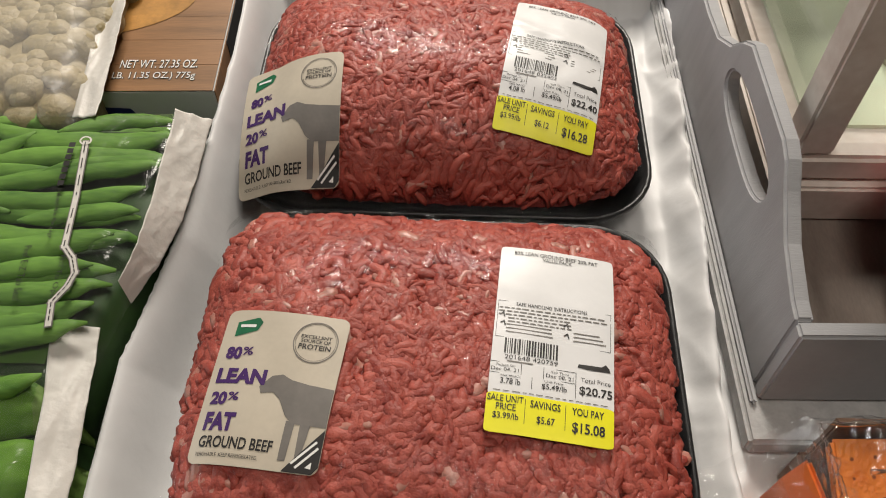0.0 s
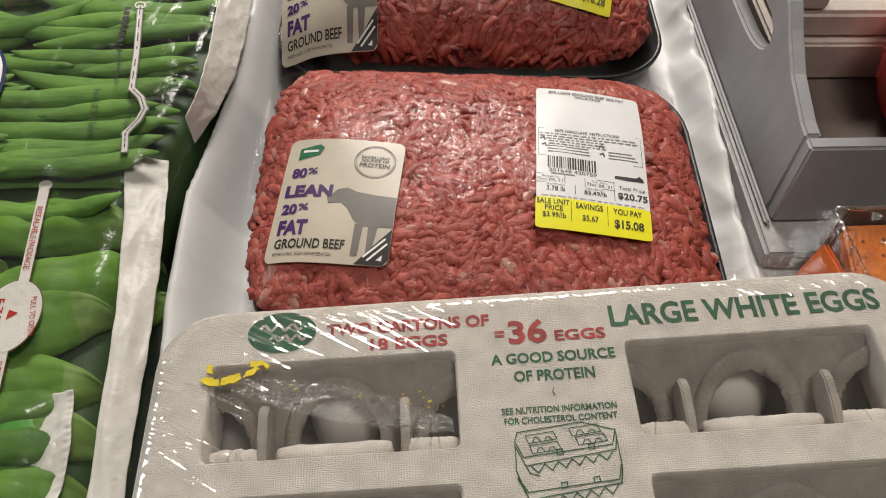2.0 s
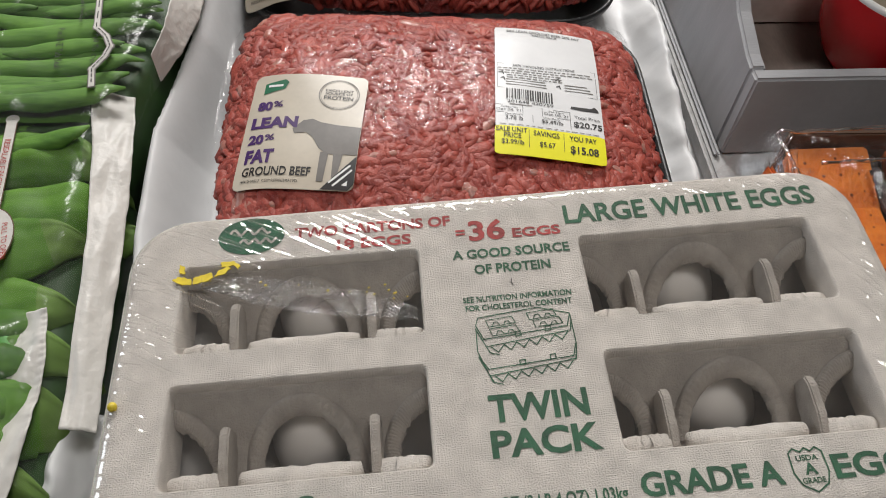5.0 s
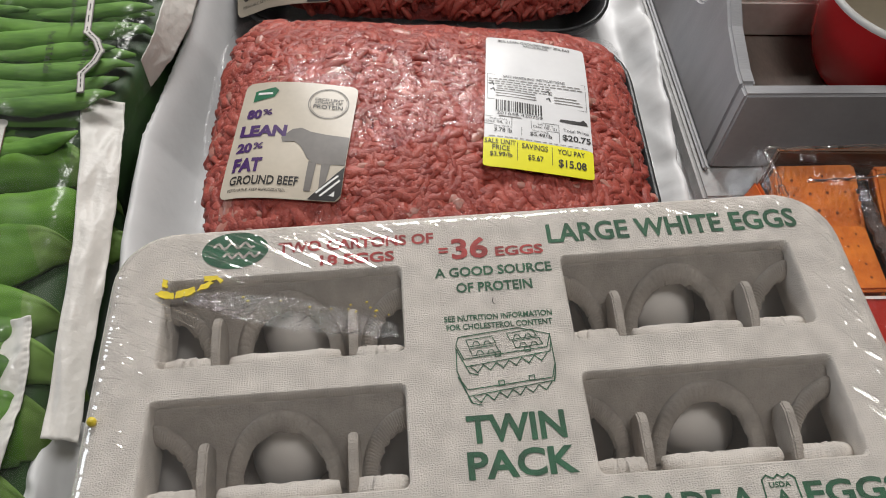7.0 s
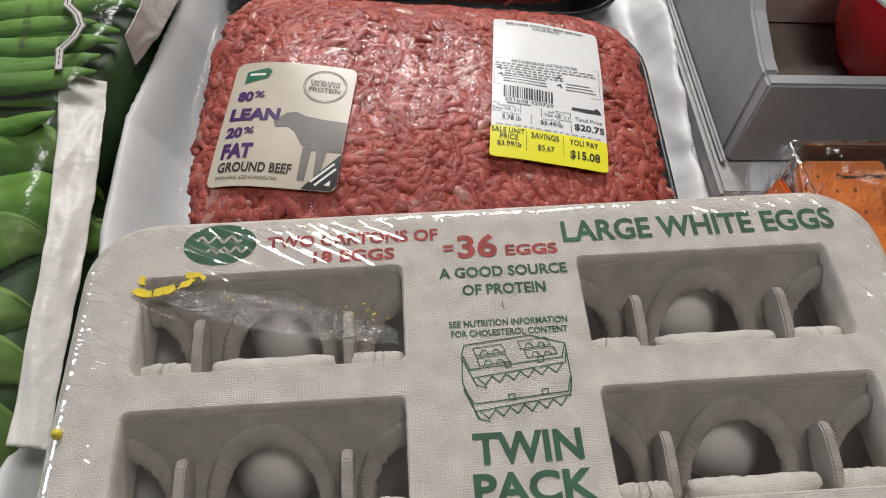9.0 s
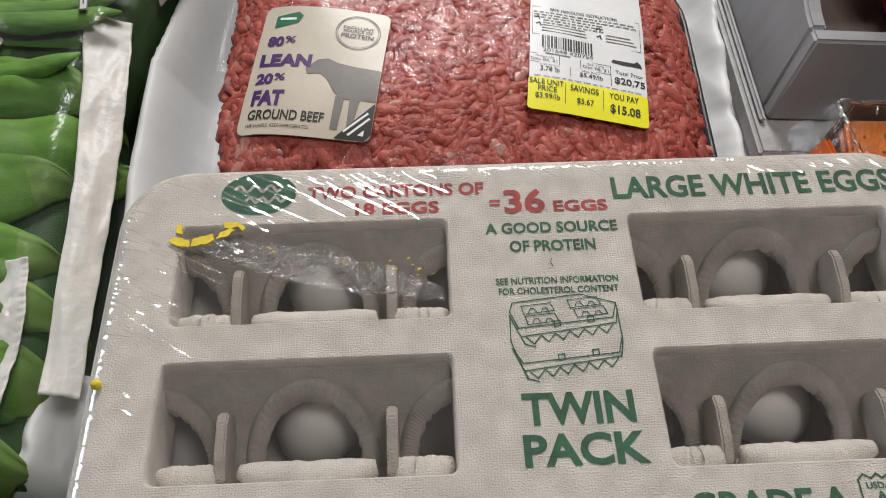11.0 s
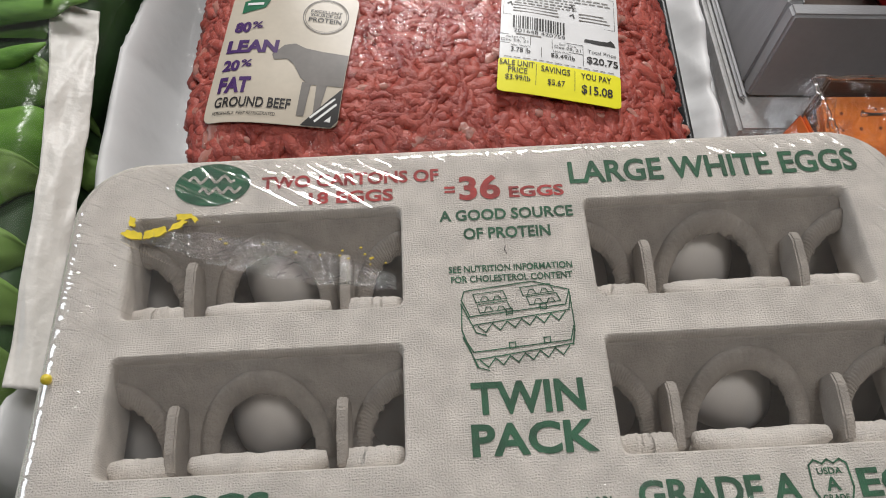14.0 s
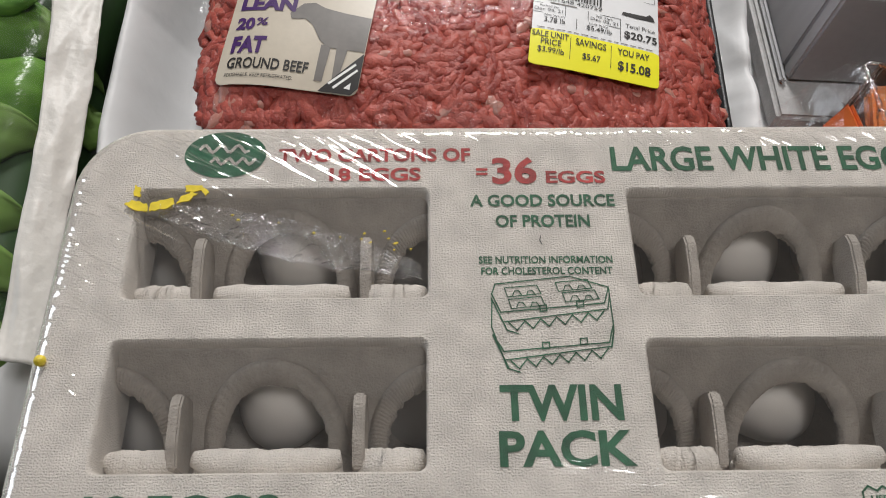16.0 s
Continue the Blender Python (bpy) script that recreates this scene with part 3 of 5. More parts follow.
    p.text("Unit Price", 0.44 * w, -0.876 * h, 0.15 * w, 0.013 * h, BLACKINK)
    p.text("$5.49/lb", 0.42 * w, -0.918 * h, 0.20 * w, 0.034 * h, BLACKINK, bold=0.01)
    p.text("Total Price", 0.73 * w, -0.838 * h, 0.24 * w, 0.026 * h, BLACKINK)
    p.text(total, 0.72 * w, -0.918 * h, 0.265 * w, 0.056 * h, BLACKINK, bold=0.02)
    x = 0.04
    while x < 0.93:
        ww = rng.uniform(0.02, 0.07)
        p.rect(x * w, (x + ww) * w, -0.956 * h, -0.9515 * h, GREYINK)
        x += ww + 0.02

    def ply(x, y, lift):
        return pl(x - 0.0004, y - 0.968 * h, lift + 0.0005)
    wy, hy = 0.0608, 0.0195
    yl = sticker(parent, ply, wy, hy, YELLOW, "sale_label", "bright yellow sale price sticker", r=0.002)
    q = Print(yl, ply)
    for xx in (0.305, 0.62):
        q.line([(xx * wy, -0.10 * hy), (xx * wy, -0.72 * hy)], 0.00025, BLACKINK)
    q.text("SALE UNIT", 0.01 * wy, -0.23 * hy, 0.28 * wy, 0.17 * hy, BLACKINK, bold=0.01)
    q.text("PRICE", 0.08 * wy, -0.44 * hy, 0.155 * wy, 0.17 * hy, BLACKINK, bold=0.01)
    q.text("$3.99/lb", 0.06 * wy, -0.68 * hy, 0.20 * wy, 0.18 * hy, BLACKINK, bold=0.01)
    q.text("SAVINGS", 0.345 * wy, -0.29 * hy, 0.235 * wy, 0.19 * hy, BLACKINK, bold=0.01)
    q.text("$" + format(savings, ".2f"), 0.40 * wy, -0.68 * hy, 0.14 * wy, 0.20 * hy, BLACKINK, bold=0.01)
    q.text("YOU PAY", 0.67 * wy, -0.31 * hy, 0.25 * wy, 0.19 * hy, BLACKINK, bold=0.01)
    q.text("$" + format(pay, ".2f"), 0.675 * wy, -0.78 * hy, 0.255 * wy, 0.30 * hy, BLACKINK, bold=0.02)


def beef_pack(m, shape, seed, count, label):
    pack = thing("ground_beef_pack", m, label, "ground beef", "ground beef packs")
    a, b = shape.a, shape.b
    v, f = tray_mesh(a + shape.margin - shape.shift, b + shape.margin, 0.042, shape.edge)
    mesh_object("tray", [(x + shape.shift, y, z) for x, y, z in v], f, FOAM, pack, "black foam tray")
    # depth of the meat below the loose strands, coloured dark as gap shade
    nx, ny = 200, 160
    vs = []
    for j in range(ny):
        for i in range(nx):
            u, w_ = 2 * i / (nx - 1) - 1, 2 * j / (ny - 1) - 1
            k = 1 / max(1.0, (abs(u) ** shape.corner + abs(w_) ** shape.corner) ** (1 / shape.corner)) * 0.985
            x, y = u * a * k, w_ * b * k
            vs.append((x, y, shape.h(x, y) - 0.0036 + 0.0016 * nz(x, y, 1, 150) + 0.0010 * nz(x, y, 4, 330)))
    mesh_object("meat", vs, grid_faces(nx, ny), MEATBASE, pack, "dark red ground beef, colour shaded for the gaps")
    out = strands(shape, count, seed, 0.0029)
    tagged(mesh_object("ground_meat", *out[False], MEAT, pack, "pink and red ground beef strands"), kind="stuff")
    tagged(mesh_object("fat_fleck", *out[True], FAT, pack, "pale pink flecks of fat"), kind="stuff")
    # cling film pulled over meat and rim
    rng = random.Random(seed)
    pulls = []
    for k in range(46):
        an = radians(rng.gauss(78, 16) if k < 34 else rng.gauss(20, 14))
        px_, py_ = (rng.gauss(0.0, 0.05), rng.uniform(-0.02, 0.085)) if k < 30 else (rng.uniform(-1, 1) * a, rng.uniform(-1, 1) * b)
        pulls.append((px_, py_, math.cos(an), math.sin(an), rng.uniform(0.006, 0.030), rng.uniform(0.0003, 0.0009), rng.uniform(0.0006, 0.0011)))
    nx, ny = 300, 230
    vs = []
    for j in range(ny):
        for i in range(nx):
            u, w_ = 2 * i / (nx - 1) - 1, 2 * j / (ny - 1) - 1
            k = 1 / max(1.0, (abs(u) ** shape.corner + abs(w_) ** shape.corner) ** (1 / shape.corner))
            x, y = u * (a + shape.margin + 0.004) * k, w_ * (b + shape.margin + 0.004) * k
            z = shape.h(max(-a, min(a, x)), max(-b, min(b, y))) + 0.0012
            e = max(abs(u), abs(w_))
            if e > 0.965:
                z = min(z, shape.edge + 0.003 + shape.slope * x)
            z += 0.0005 * nz(x, y * 0.3, seed, 90) + 0.0004 * abs(nz(x * 0.4, y, seed, 160))
            vs.append((x, y, z))
    vs = np.array(vs)
    for px_, py_, cx_, sy_, ln, hh, wd in pulls:
        al, ac = (vs[:, 0] - px_) * cx_ + (vs[:, 1] - py_) * sy_, (vs[:, 1] - py_) * cx_ - (vs[:, 0] - px_) * sy_
        vs[:, 2] += hh * np.clip(1 - (al / ln) ** 2, 0, 1) * np.exp(-(ac / wd) ** 2)
    mesh_object("cling_film", vs.tolist(), grid_faces(nx, ny), FILM_BEEF, pack, "clear glossy cling film").visible_shadow = False
    return pack


near_shape = Beef(0.1250, 0.097, 0.035, 0.0635, 4.0, 2.8, 0.55, -0.030, 0.033, 6.0, 0.002, 0.004)
far_shape = Beef(0.1240, 0.095, 0.030, 0.083, 4.5, 2.3, 0.62, -0.02, 0.032, 5.5, 0.004)
NEAR_POSE = pose(-0.004, 0.198, 0.006, 0, 0, -2.5)
FAR_POSE = pose(0.003, 0.406, 0.005, 0, 0, -2.0)


def local(m, x, y):
    q = m.inverted() @ Vector((x, y, 0))
    return q.x, q.y


near_pack = beef_pack(NEAR_POSE, near_shape, 3, 6400, "tray of ground beef wrapped in cling film with price label")
brand_label(near_pack, near_shape, *local(NEAR_POSE, -0.1080, 0.2185), -5.5)
price_label(near_pack, near_shape, *local(NEAR_POSE, 0.0320, 0.2605), -4.5, "3.78 lb", "$20.75", 5.67, 15.08, "201648 420759", 0.12)
far_pack = beef_pack(FAR_POSE, far_shape, 7, 6400, "domed tray of ground beef with a creased price label")
brand_label(far_pack, far_shape, *local(FAR_POSE, -0.1235, 0.3935), 1.0)
price_label(far_pack, far_shape, *local(FAR_POSE, 0.0500, 0.447), -9.0, "4.08 lb", "$22.40", 6.12, 16.28, "201648 022403", 1.0)


# ---- twin egg carton ----
CU = Vector((0.99735, -0.00206, 0.07272)).normalized()
CN = Vector((-0.0727, 0.0041, 0.99735)).normalized()
CV = CN.cross(CU).normalized()
CO = Vector((0.00026, 0.02125, 0.13345))
CH = 0.128
cm = Matrix((CU, CV, CN)).transposed().to_4x4()
cm.translation = CO - CN * CH
carton = thing("egg_carton", cm, "grey moulded pulp twin egg carton in shrink film", "egg carton")
MM = 0.001


def ringed(prof, x0, x1, y0, y1, r):
    """Rings of a rounded rectangle grown by an offset at each height, in millimetres below the top."""
    vs, fs, n = [], [], 0
    for d, z in prof:
        loop = rounded(x0 - d, x1 + d, y0 - d, y1 + d, r + d, 9)
        n = len(loop)
        vs += [(x * MM, y * MM, CH + z * MM) for x, y in loop]
    for j in range(len(prof) - 1):
        fs += [(j * n + k, (j + 1) * n + k, (j + 1) * n + (k + 1) % n, j * n + (k + 1) % n) for k in range(n)]
    return vs, fs, n


WINDOWS = [(-121, -30.3, -12.3, 26), (30.3, 121, -12.3, 25.4), (-121, -30.8, -62.5, -24.2), (30, 120.2, -63, -25)]
X0, X1, Y0, Y1 = -143, 143, -89, 51
LIDTOP = [(-7, 0), (-4, -0.2), (-1.8, -1.2), (-0.6, -2.8), (0, -5), (1.5, -20), (3.5, -44), (4.5, -56), (9, -57), (9.5, -59), (9, -61)]
vs, fs, n = ringed(LIDTOP, X0, X1, Y0, Y1, 24)
bm = bmesh.new()
bv = [bm.verts.new(v) for v in vs]
for f in fs:
    bm.faces.new([bv[i] for i in f])
edges = [bm.edges.get((bv[k], bv[(k + 1) % n])) for k in range(n)]
for wx0, wx1, wy0, wy1 in WINDOWS:
    loops = []
    for inset, z in (((0, 0, 0, 0), 0), ((0.7, 0.7, 0.7, 0.8), -1.0), ((0.9, 0.9, 0.8, 1.2), -4.5), ((0.7, 0.7, 0.5, 1.0), -21)):
        a, b, c, d = inset
        loops.append([bm.verts.new((x * MM, y * MM, CH + z * MM)) for x, y in rounded(wx0 + a, wx1 - b, wy0 + c, wy1 - d, 2.5, 4)])
    k = len(loops[0])
    edges += [bm.edges.new((loops[0][i], loops[0][(i + 1) % k])) for i in range(k)]
    for p, q in zip(loops, loops[1:]):
        for i in range(k):
            bm.faces.new((p[i], p[(i + 1) % k], q[(i + 1) % k], q[i]))
bmesh.ops.triangle_fill(bm, use_beauty=True, use_dissolve=False, edges=edges)
lid = part("lid", bm, PULP, carton, "grey pulp lid with four windows")
for pl_ in lid.data.polygons:
    pl_.use_smooth = abs(pl_.normal.z) < 0.999
# lower carton of the pair
v2, f2, n2 = ringed([(9, -61.5), (9, -64), (4, -66), (1, -80), (-4, -118), (-10, -128)], X0, X1, Y0, Y1, 24)
f2.append(tuple(5 * n2 + k for k in range(n2)))
mesh_object("lower_carton", v2, f2, PULP, carton, "second grey pulp carton below")
# Cups, shelf, arches and ribs get the shaded pulp colour; lips stay PULP.
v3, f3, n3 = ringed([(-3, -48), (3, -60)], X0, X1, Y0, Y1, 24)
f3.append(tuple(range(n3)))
mesh_object("cup_tray", v3, f3, SHADEPULP, carton, "shadowed grey pulp cups", smooth=False)
EGGP = [(0.5, 28.5), (6, 27.2), (11, 23.6), (15.5, 17.5), (19, 9.5), (21, 1.5), (21.2, -4), (20, -11), (17, -17), (12, -21.5), (6, -24), (0.5, -24.8)]
def shelf_z(y, wy0, wy1):
    """Height of the moulded shelf below the window, rising to the rear."""
    return CH + MM * float(np.interp(y, [wy0, wy0 + 2, wy0 + 11, wy1 - 1.5], [-18.0, -25.0, -26.0, -4.5]))


def pulp_grid(name, x0, x1, wy0, wy1, holes, step=0.65):
    """The shelf as a fine skin with its egg openings cut out and turned down."""
    xs, ys = np.arange(x0, x1 + step / 2, step), np.arange(wy0 + 0.6, wy1 - 0.6 + step / 2, step)

    def dist(x, y):
        return min(h(x, y) for h in holes)
    v = [(x * MM, y * MM, shelf_z(y, wy0, wy1) - (0.0025 if dist(x, y) < 1.2 else 0.0) + 0.0004 * nz(x, y, 3, 0.35)) for y in ys for x in xs]
    D = [dist(x, y) for y in ys for x in xs]
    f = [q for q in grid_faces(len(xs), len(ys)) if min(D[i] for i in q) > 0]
    ob = mesh_object(name, v, f, SHADEPULP, carton)
    md = ob.modifiers.new("thickness", "SOLIDIFY")
    md.thickness, md.offset = 0.0016, -1
    return ob


for wi, (wx0, wx1, wy0, wy1) in enumerate(WINDOWS):
    cx, yc = (wx0 + wx1) / 2, wy0 + 13.0
    for k, ex in enumerate((cx - 45, cx, cx + 45)):
        ev, ef = lathe([(r * MM, z * MM) for r, z in EGGP], 28)
        egg = mesh_object("egg", ev, ef, EGG, carton, "smooth white egg")
        egg.matrix_local = pose((ex + (2, -2, 1, -1)[wi]) * MM, (yc + 22.5) * MM, CH - (0.0350 if k == 1 else 0.048), 138 - 6 * wi + 9 * k, (14, -22, 8, -30)[wi] + 10 * k, (12, 30, -14, 38)[wi]) @ Matrix.Scale(0.79, 4)

    def dee(ex, r, rag):
        """Egg opening: round to the rear, straight in front, with torn edges."""
        def f(x, y):
            a = math.atan2(y - yc, x - ex)
            tear = nz(a * 2.5, ex, wi) + 0.7 * nz(a * 9.0, ex, wi + 4)
            return max(math.hypot(x - ex, (y - yc)) - r - rag * tear, (yc - 1.5) - y - rag * nz(x * 0.3, wi, 5))
        return f
    pulp_grid("egg_shelf", wx0 + 0.8, wx1 - 0.8, wy0, wy1, [dee(cx, 16.0, 0.7), dee(cx - 47, 15.4, 1.6), dee(cx + 47, 15.4, 1.6)], 0.5)
    # broad fluted arches round the rear of the eggs
    for ex, r0, a0, a1 in ((cx, 19.6, -6, 186), (cx - 47, 18.4, -8, 84), (cx + 47, 18.4, 96, 188)):
        vs = []
        na, nb = 150, 12
        for i in range(na + 1):
            a = radians(a0 + (a1 - a0) * i / na)
            for j in range(nb + 1):
                b = j / nb
                rr = r0 - 4.4 + 6.4 * b + ((0.8 * nz(i * 0.10, ex, wi) + 0.5 * nz(i * 0.4, ex, wi)) if j == 0 else 0.0)
                x, y = ex + rr * math.cos(a), yc + rr * math.sin(a)
                flute = 0.16 * math.sin(i * 1.25) * math.sin(math.pi * b)
                zz = shelf_z(min(y, wy1 - 2.0), wy0, wy1) + MM * (4.4 * max(0.0, math.sin(math.pi * (0.25 + 0.75 * b ** 1.5))) ** 0.7 - 0.9 - 2.4 * (b < 0.05) + flute)
                vs.append((x * MM, min(y, wy1 - 1.2) * MM, zz))
        mesh_object("egg_arch", vs, grid_faces(nb + 1, na + 1), SHADEPULP, carton)
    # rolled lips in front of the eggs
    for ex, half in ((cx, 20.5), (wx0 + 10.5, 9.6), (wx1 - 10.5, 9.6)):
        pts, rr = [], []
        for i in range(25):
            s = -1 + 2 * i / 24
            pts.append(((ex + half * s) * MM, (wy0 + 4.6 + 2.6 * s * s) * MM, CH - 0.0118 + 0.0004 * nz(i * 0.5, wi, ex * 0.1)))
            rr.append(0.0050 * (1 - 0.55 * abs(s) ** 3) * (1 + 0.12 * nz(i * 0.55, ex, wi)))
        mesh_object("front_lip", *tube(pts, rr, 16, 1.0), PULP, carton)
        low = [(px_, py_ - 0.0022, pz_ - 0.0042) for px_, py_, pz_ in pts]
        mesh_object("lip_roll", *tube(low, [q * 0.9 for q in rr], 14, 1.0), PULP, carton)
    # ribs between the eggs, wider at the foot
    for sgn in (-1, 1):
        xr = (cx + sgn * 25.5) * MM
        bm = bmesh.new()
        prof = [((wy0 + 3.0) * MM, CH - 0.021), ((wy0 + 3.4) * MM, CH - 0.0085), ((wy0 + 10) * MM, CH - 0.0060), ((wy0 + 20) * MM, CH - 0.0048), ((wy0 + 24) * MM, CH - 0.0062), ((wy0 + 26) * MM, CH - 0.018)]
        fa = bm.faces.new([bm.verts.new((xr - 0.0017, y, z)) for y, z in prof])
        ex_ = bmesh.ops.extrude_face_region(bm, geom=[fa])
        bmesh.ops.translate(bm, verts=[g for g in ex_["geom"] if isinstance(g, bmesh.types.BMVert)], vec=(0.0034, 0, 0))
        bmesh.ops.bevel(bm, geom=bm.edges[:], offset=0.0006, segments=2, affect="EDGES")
        part("rib", bm, SHADEPULP, carton)

cp = Print(lid, lambda x, y, lift: (x * MM, y * MM, CH + lift))


def ctext(s, x0, x1, y0, h, material, bold=0.02):
    cp.text(s, x0, y0, x1 - x0, h, material, 0.00025, bold)


ctext("TWO CARTONS OF", -78.5, -17.5, 35.2, 5.2, CARTRED, 0.03)
ctext("18 EGGS", -62, -33.3, 28.0, 5.0, CARTRED, 0.03)
ctext("=", -15.8, -12.2, 30.0, 2.6, CARTRED)
ctext("36", -10.8, 3.3, 26.6, 10.2, CARTRED, 0.03)
ctext("EGGS", 6.1, 24.8, 26.9, 4.6, CARTRED, 0.03)
ctext("LARGE WHITE EGGS", 27.3, 127, 31.3, 9.4, CARTGREEN, 0.025)
ctext("A GOOD SOURCE", -18.1, 26.8, 18.4, 4.4, CARTGREEN, 0.025)
ctext("OF PROTEIN", -10.4, 18.4, 11.1, 4.4, CARTGREEN, 0.025)
ctext("SEE NUTRITION INFORMATION", -16, 23.9, -1.3, 2.5, CARTGREEN, 0.02)
ctext("FOR CHOLESTEROL CONTENT", -15.4, 23.5, -5.0, 2.5, CARTGREEN, 0.02)
ctext("TWIN", -11.6, 21.9, -49.0, 10.2, CARTGREEN, 0.03)
ctext("PACK", -12.3, 24.0, -61.3, 9.8, CARTGREEN, 0.03)
ctext("GRADE A", 32.7, 78, -78.3, 8.2, CARTGREEN, 0.03)
ctext("EGGS", 94.2, 126.2, -78.0, 8.2, CARTGREEN, 0.03)
ctext("18 EGGS", -119.6, -69.5, -76.5, 9.0, CARTGREEN, 0.03)
ctext("KEEP REFRIGERATED", -66.8, -39.4, -74.8, 3.3, CARTGREEN, 0.02)
ctext("AT OR BELOW 45°F", -66.8, -42, -79.2, 3.3, CARTGREEN, 0.02)
ctext("NET WT 36 OZ (2 LB 4 OZ) 1.03kg", -34, 28.3, -79.4, 5.6, CARTGREEN, 0.02)
cp.line([(81.5, -68.5), (83.2, -67.0), (85.4, -68.2), (87, -67.0), (88.6, -68.2), (90.6, -67.0), (92.3, -68.5), (92.5, -75), (91, -79), (87, -81.4), (83, -79), (81.3, -75)], 0.5, CARTGREEN, 0.00025, closed=True)
ctext("USDA", 83.4, 90.4, -71.2, 1.9, CARTGREEN)
ctext("A", 84.9, 89.0, -75.8, 3.9, CARTGREEN, 0.03)
ctext("GRADE", 83.2, 90.6, -78.6, 1.9, CARTGREEN)
# green oval mark, unlettered
cp.shape([(-95.4 + 13.0 * math.cos(2 * math.pi * k / 40), 38.3 + 8.8 * math.sin(2 * math.pi * k / 40)) for k in range(40)], CARTGREEN, 0.00022, "green_oval")
cp.line([(-103.5 + 0.8 * k, 40.4 + 1.3 * math.sin(k * 0.95)) for k in range(20)], 1.0, PULP, 0.0004)
cp.line([(-99.5 + 0.8 * k, 35.6 + 1.1 * math.sin(k * 1.15)) for k in range(18)], 1.0, PULP, 0.0004)
# line drawing of the stacked cartons
ST = 0.38
for oy in (0, -11.5):
    cp.line([(-12.6, -12.5 + oy), (-9.8, -17.5 + oy), (20.2, -15.0 + oy), (21.6, -10.2 + oy)] if oy else [(-12.6, -11.2), (-10.2, -17.0), (20.0, -14.3), (21.7, -9.2), (10.5, -5.6), (-11.5, -8.0)], ST, CARTGREEN, 0.00025, closed=not oy)
    cp.line([(-12.8, -12.5 + oy), (-8.6, -22.6 + oy), (-5.6, -23.6 + oy)] , ST, CARTGREEN, 0.00025)
    cp.line([(-9.4, -20.0 + oy), (20.8, -16.2 + oy), (21.8, -11.5 + oy)], ST, CARTGREEN, 0.00025)
    zig = []
    for k in range(13):
        zig.append((-8.0 + 2.3 * k, (-20.3 if k % 2 == 0 else -22.9) + 0.29 * k + oy))
    cp.line(zig, ST, CARTGREEN, 0.00025)
    for bx, by in ((1.2, -16.8), (12.0, -15.6)):
        cp.line([(bx, by + oy), (bx + 1.9, by + 0.2 + oy), (bx + 1.9, by + 2.0 + oy), (bx, by + 1.8 + oy)], ST, CARTGREEN, 0.00025, closed=True)
cp.line([(-12.6, -13), (-13.0, -21.5), (-9.0, -34.0)], ST, CARTGREEN, 0.00025)
cp.line([(21.7, -10), (21.9, -22), (20.6, -28)], ST, CARTGREEN, 0.00025)
for wx, wy in ((-8.8, -9.3), (-7.8, -13.0), (6.2, -7.6), (8.0, -11.0)):
    cp.line([(wx, wy), (wx + 9.5, wy + 0.9), (wx + 10.6, wy - 1.9), (wx + 0.8, wy - 2.9)], ST * 0.8, CARTGREEN, 0.00025, closed=True)
    for hx in (2.3, 6.3):
        cp.line([(wx + hx, wy - 2.4), (wx + hx + 0.6, wy - 1.0), (wx + hx + 1.8, wy - 0.9), (wx + hx + 2.6, wy - 2.2)], ST * 0.8, CARTGREEN, 0.00025)
cp.line([(3.0, 8.0), (2.6, 6.6), (3.2, 5.2)], 0.28, BLACKINK, 0.00025)


# shrink film with its pulled wrinkles
def film_ridges():
    """Pulled creases: place, length, direction, height and width, in millimetres."""
    rng = random.Random(5)
    out = []
    # long creases fanning in from the rear corner
    for k in range(38):
        t = k / 37
        x, y = (-141 + 14 * t * t, -8 + 62 * t) if k < 20 else (-128 + 4.6 * (k - 20), 47 - rng.uniform(0, 4))
        ln = rng.uniform(16, 44) if k < 34 else rng.uniform(10, 26)
        an = radians(rng.gauss(-29, 3))
        out.append((x + ln * 0.42 * math.cos(an), y + ln * 0.42 * math.sin(an), ln, an, rng.uniform(0.35, 0.8), rng.uniform(0.45, 0.75)))
    # short creases along the rear edge
    for k in range(70):
        x = -120 + 258 * k / 69 + rng.uniform(-2, 2)
        out.append((x, rng.uniform(42, 50), rng.uniform(6, 17), radians(rng.uniform(-50, -22)), rng.uniform(0.3, 0.8), rng.uniform(0.45, 0.8)))
    # faint ones over the corner
    for k in range(40):
        out.append((rng.uniform(-141, -92), rng.uniform(6, 46), rng.uniform(6, 20), radians(rng.uniform(-36, -22)), rng.uniform(0.2, 0.5), rng.uniform(0.4, 0.7)))
    # dashes down both sides
    for k in range(30):
        out.append((rng.uniform(-139, -129), 30 - 115 * k / 29 + rng.uniform(-2, 2), rng.uniform(5, 13), radians(rng.uniform(-36, -12)), rng.uniform(0.3, 0.7), 0.6))
        out.append((rng.uniform(126, 139), 36 - 120 * k / 29 + rng.uniform(-2, 2), rng.uniform(5, 15), radians(rng.uniform(-65, -40)), rng.uniform(0.3, 0.7), 0.6))
    return out


RIDGES = film_ridges()
nx, ny = 760, 360
FX, FY = np.meshgrid(np.linspace(X0 - 0.5, X1 + 0.5, nx), np.linspace(Y0, Y1 + 0.6, ny))
FZ = np.full_like(FX, 0.7)
DX = np.minimum(FX - X0, X1 - FX)
DY = np.minimum(FY - (Y0 - 4), Y1 - FY)
edge = np.minimum(DX, DY)
cor = (DX < 24) & (DY < 24)
edge = np.where(cor, 24 - np.hypot(24 - DX, 24 - DY), edge)
EDGE_FADE = np.clip((edge - 2.0) / 5.0, 0.0, 1.0)
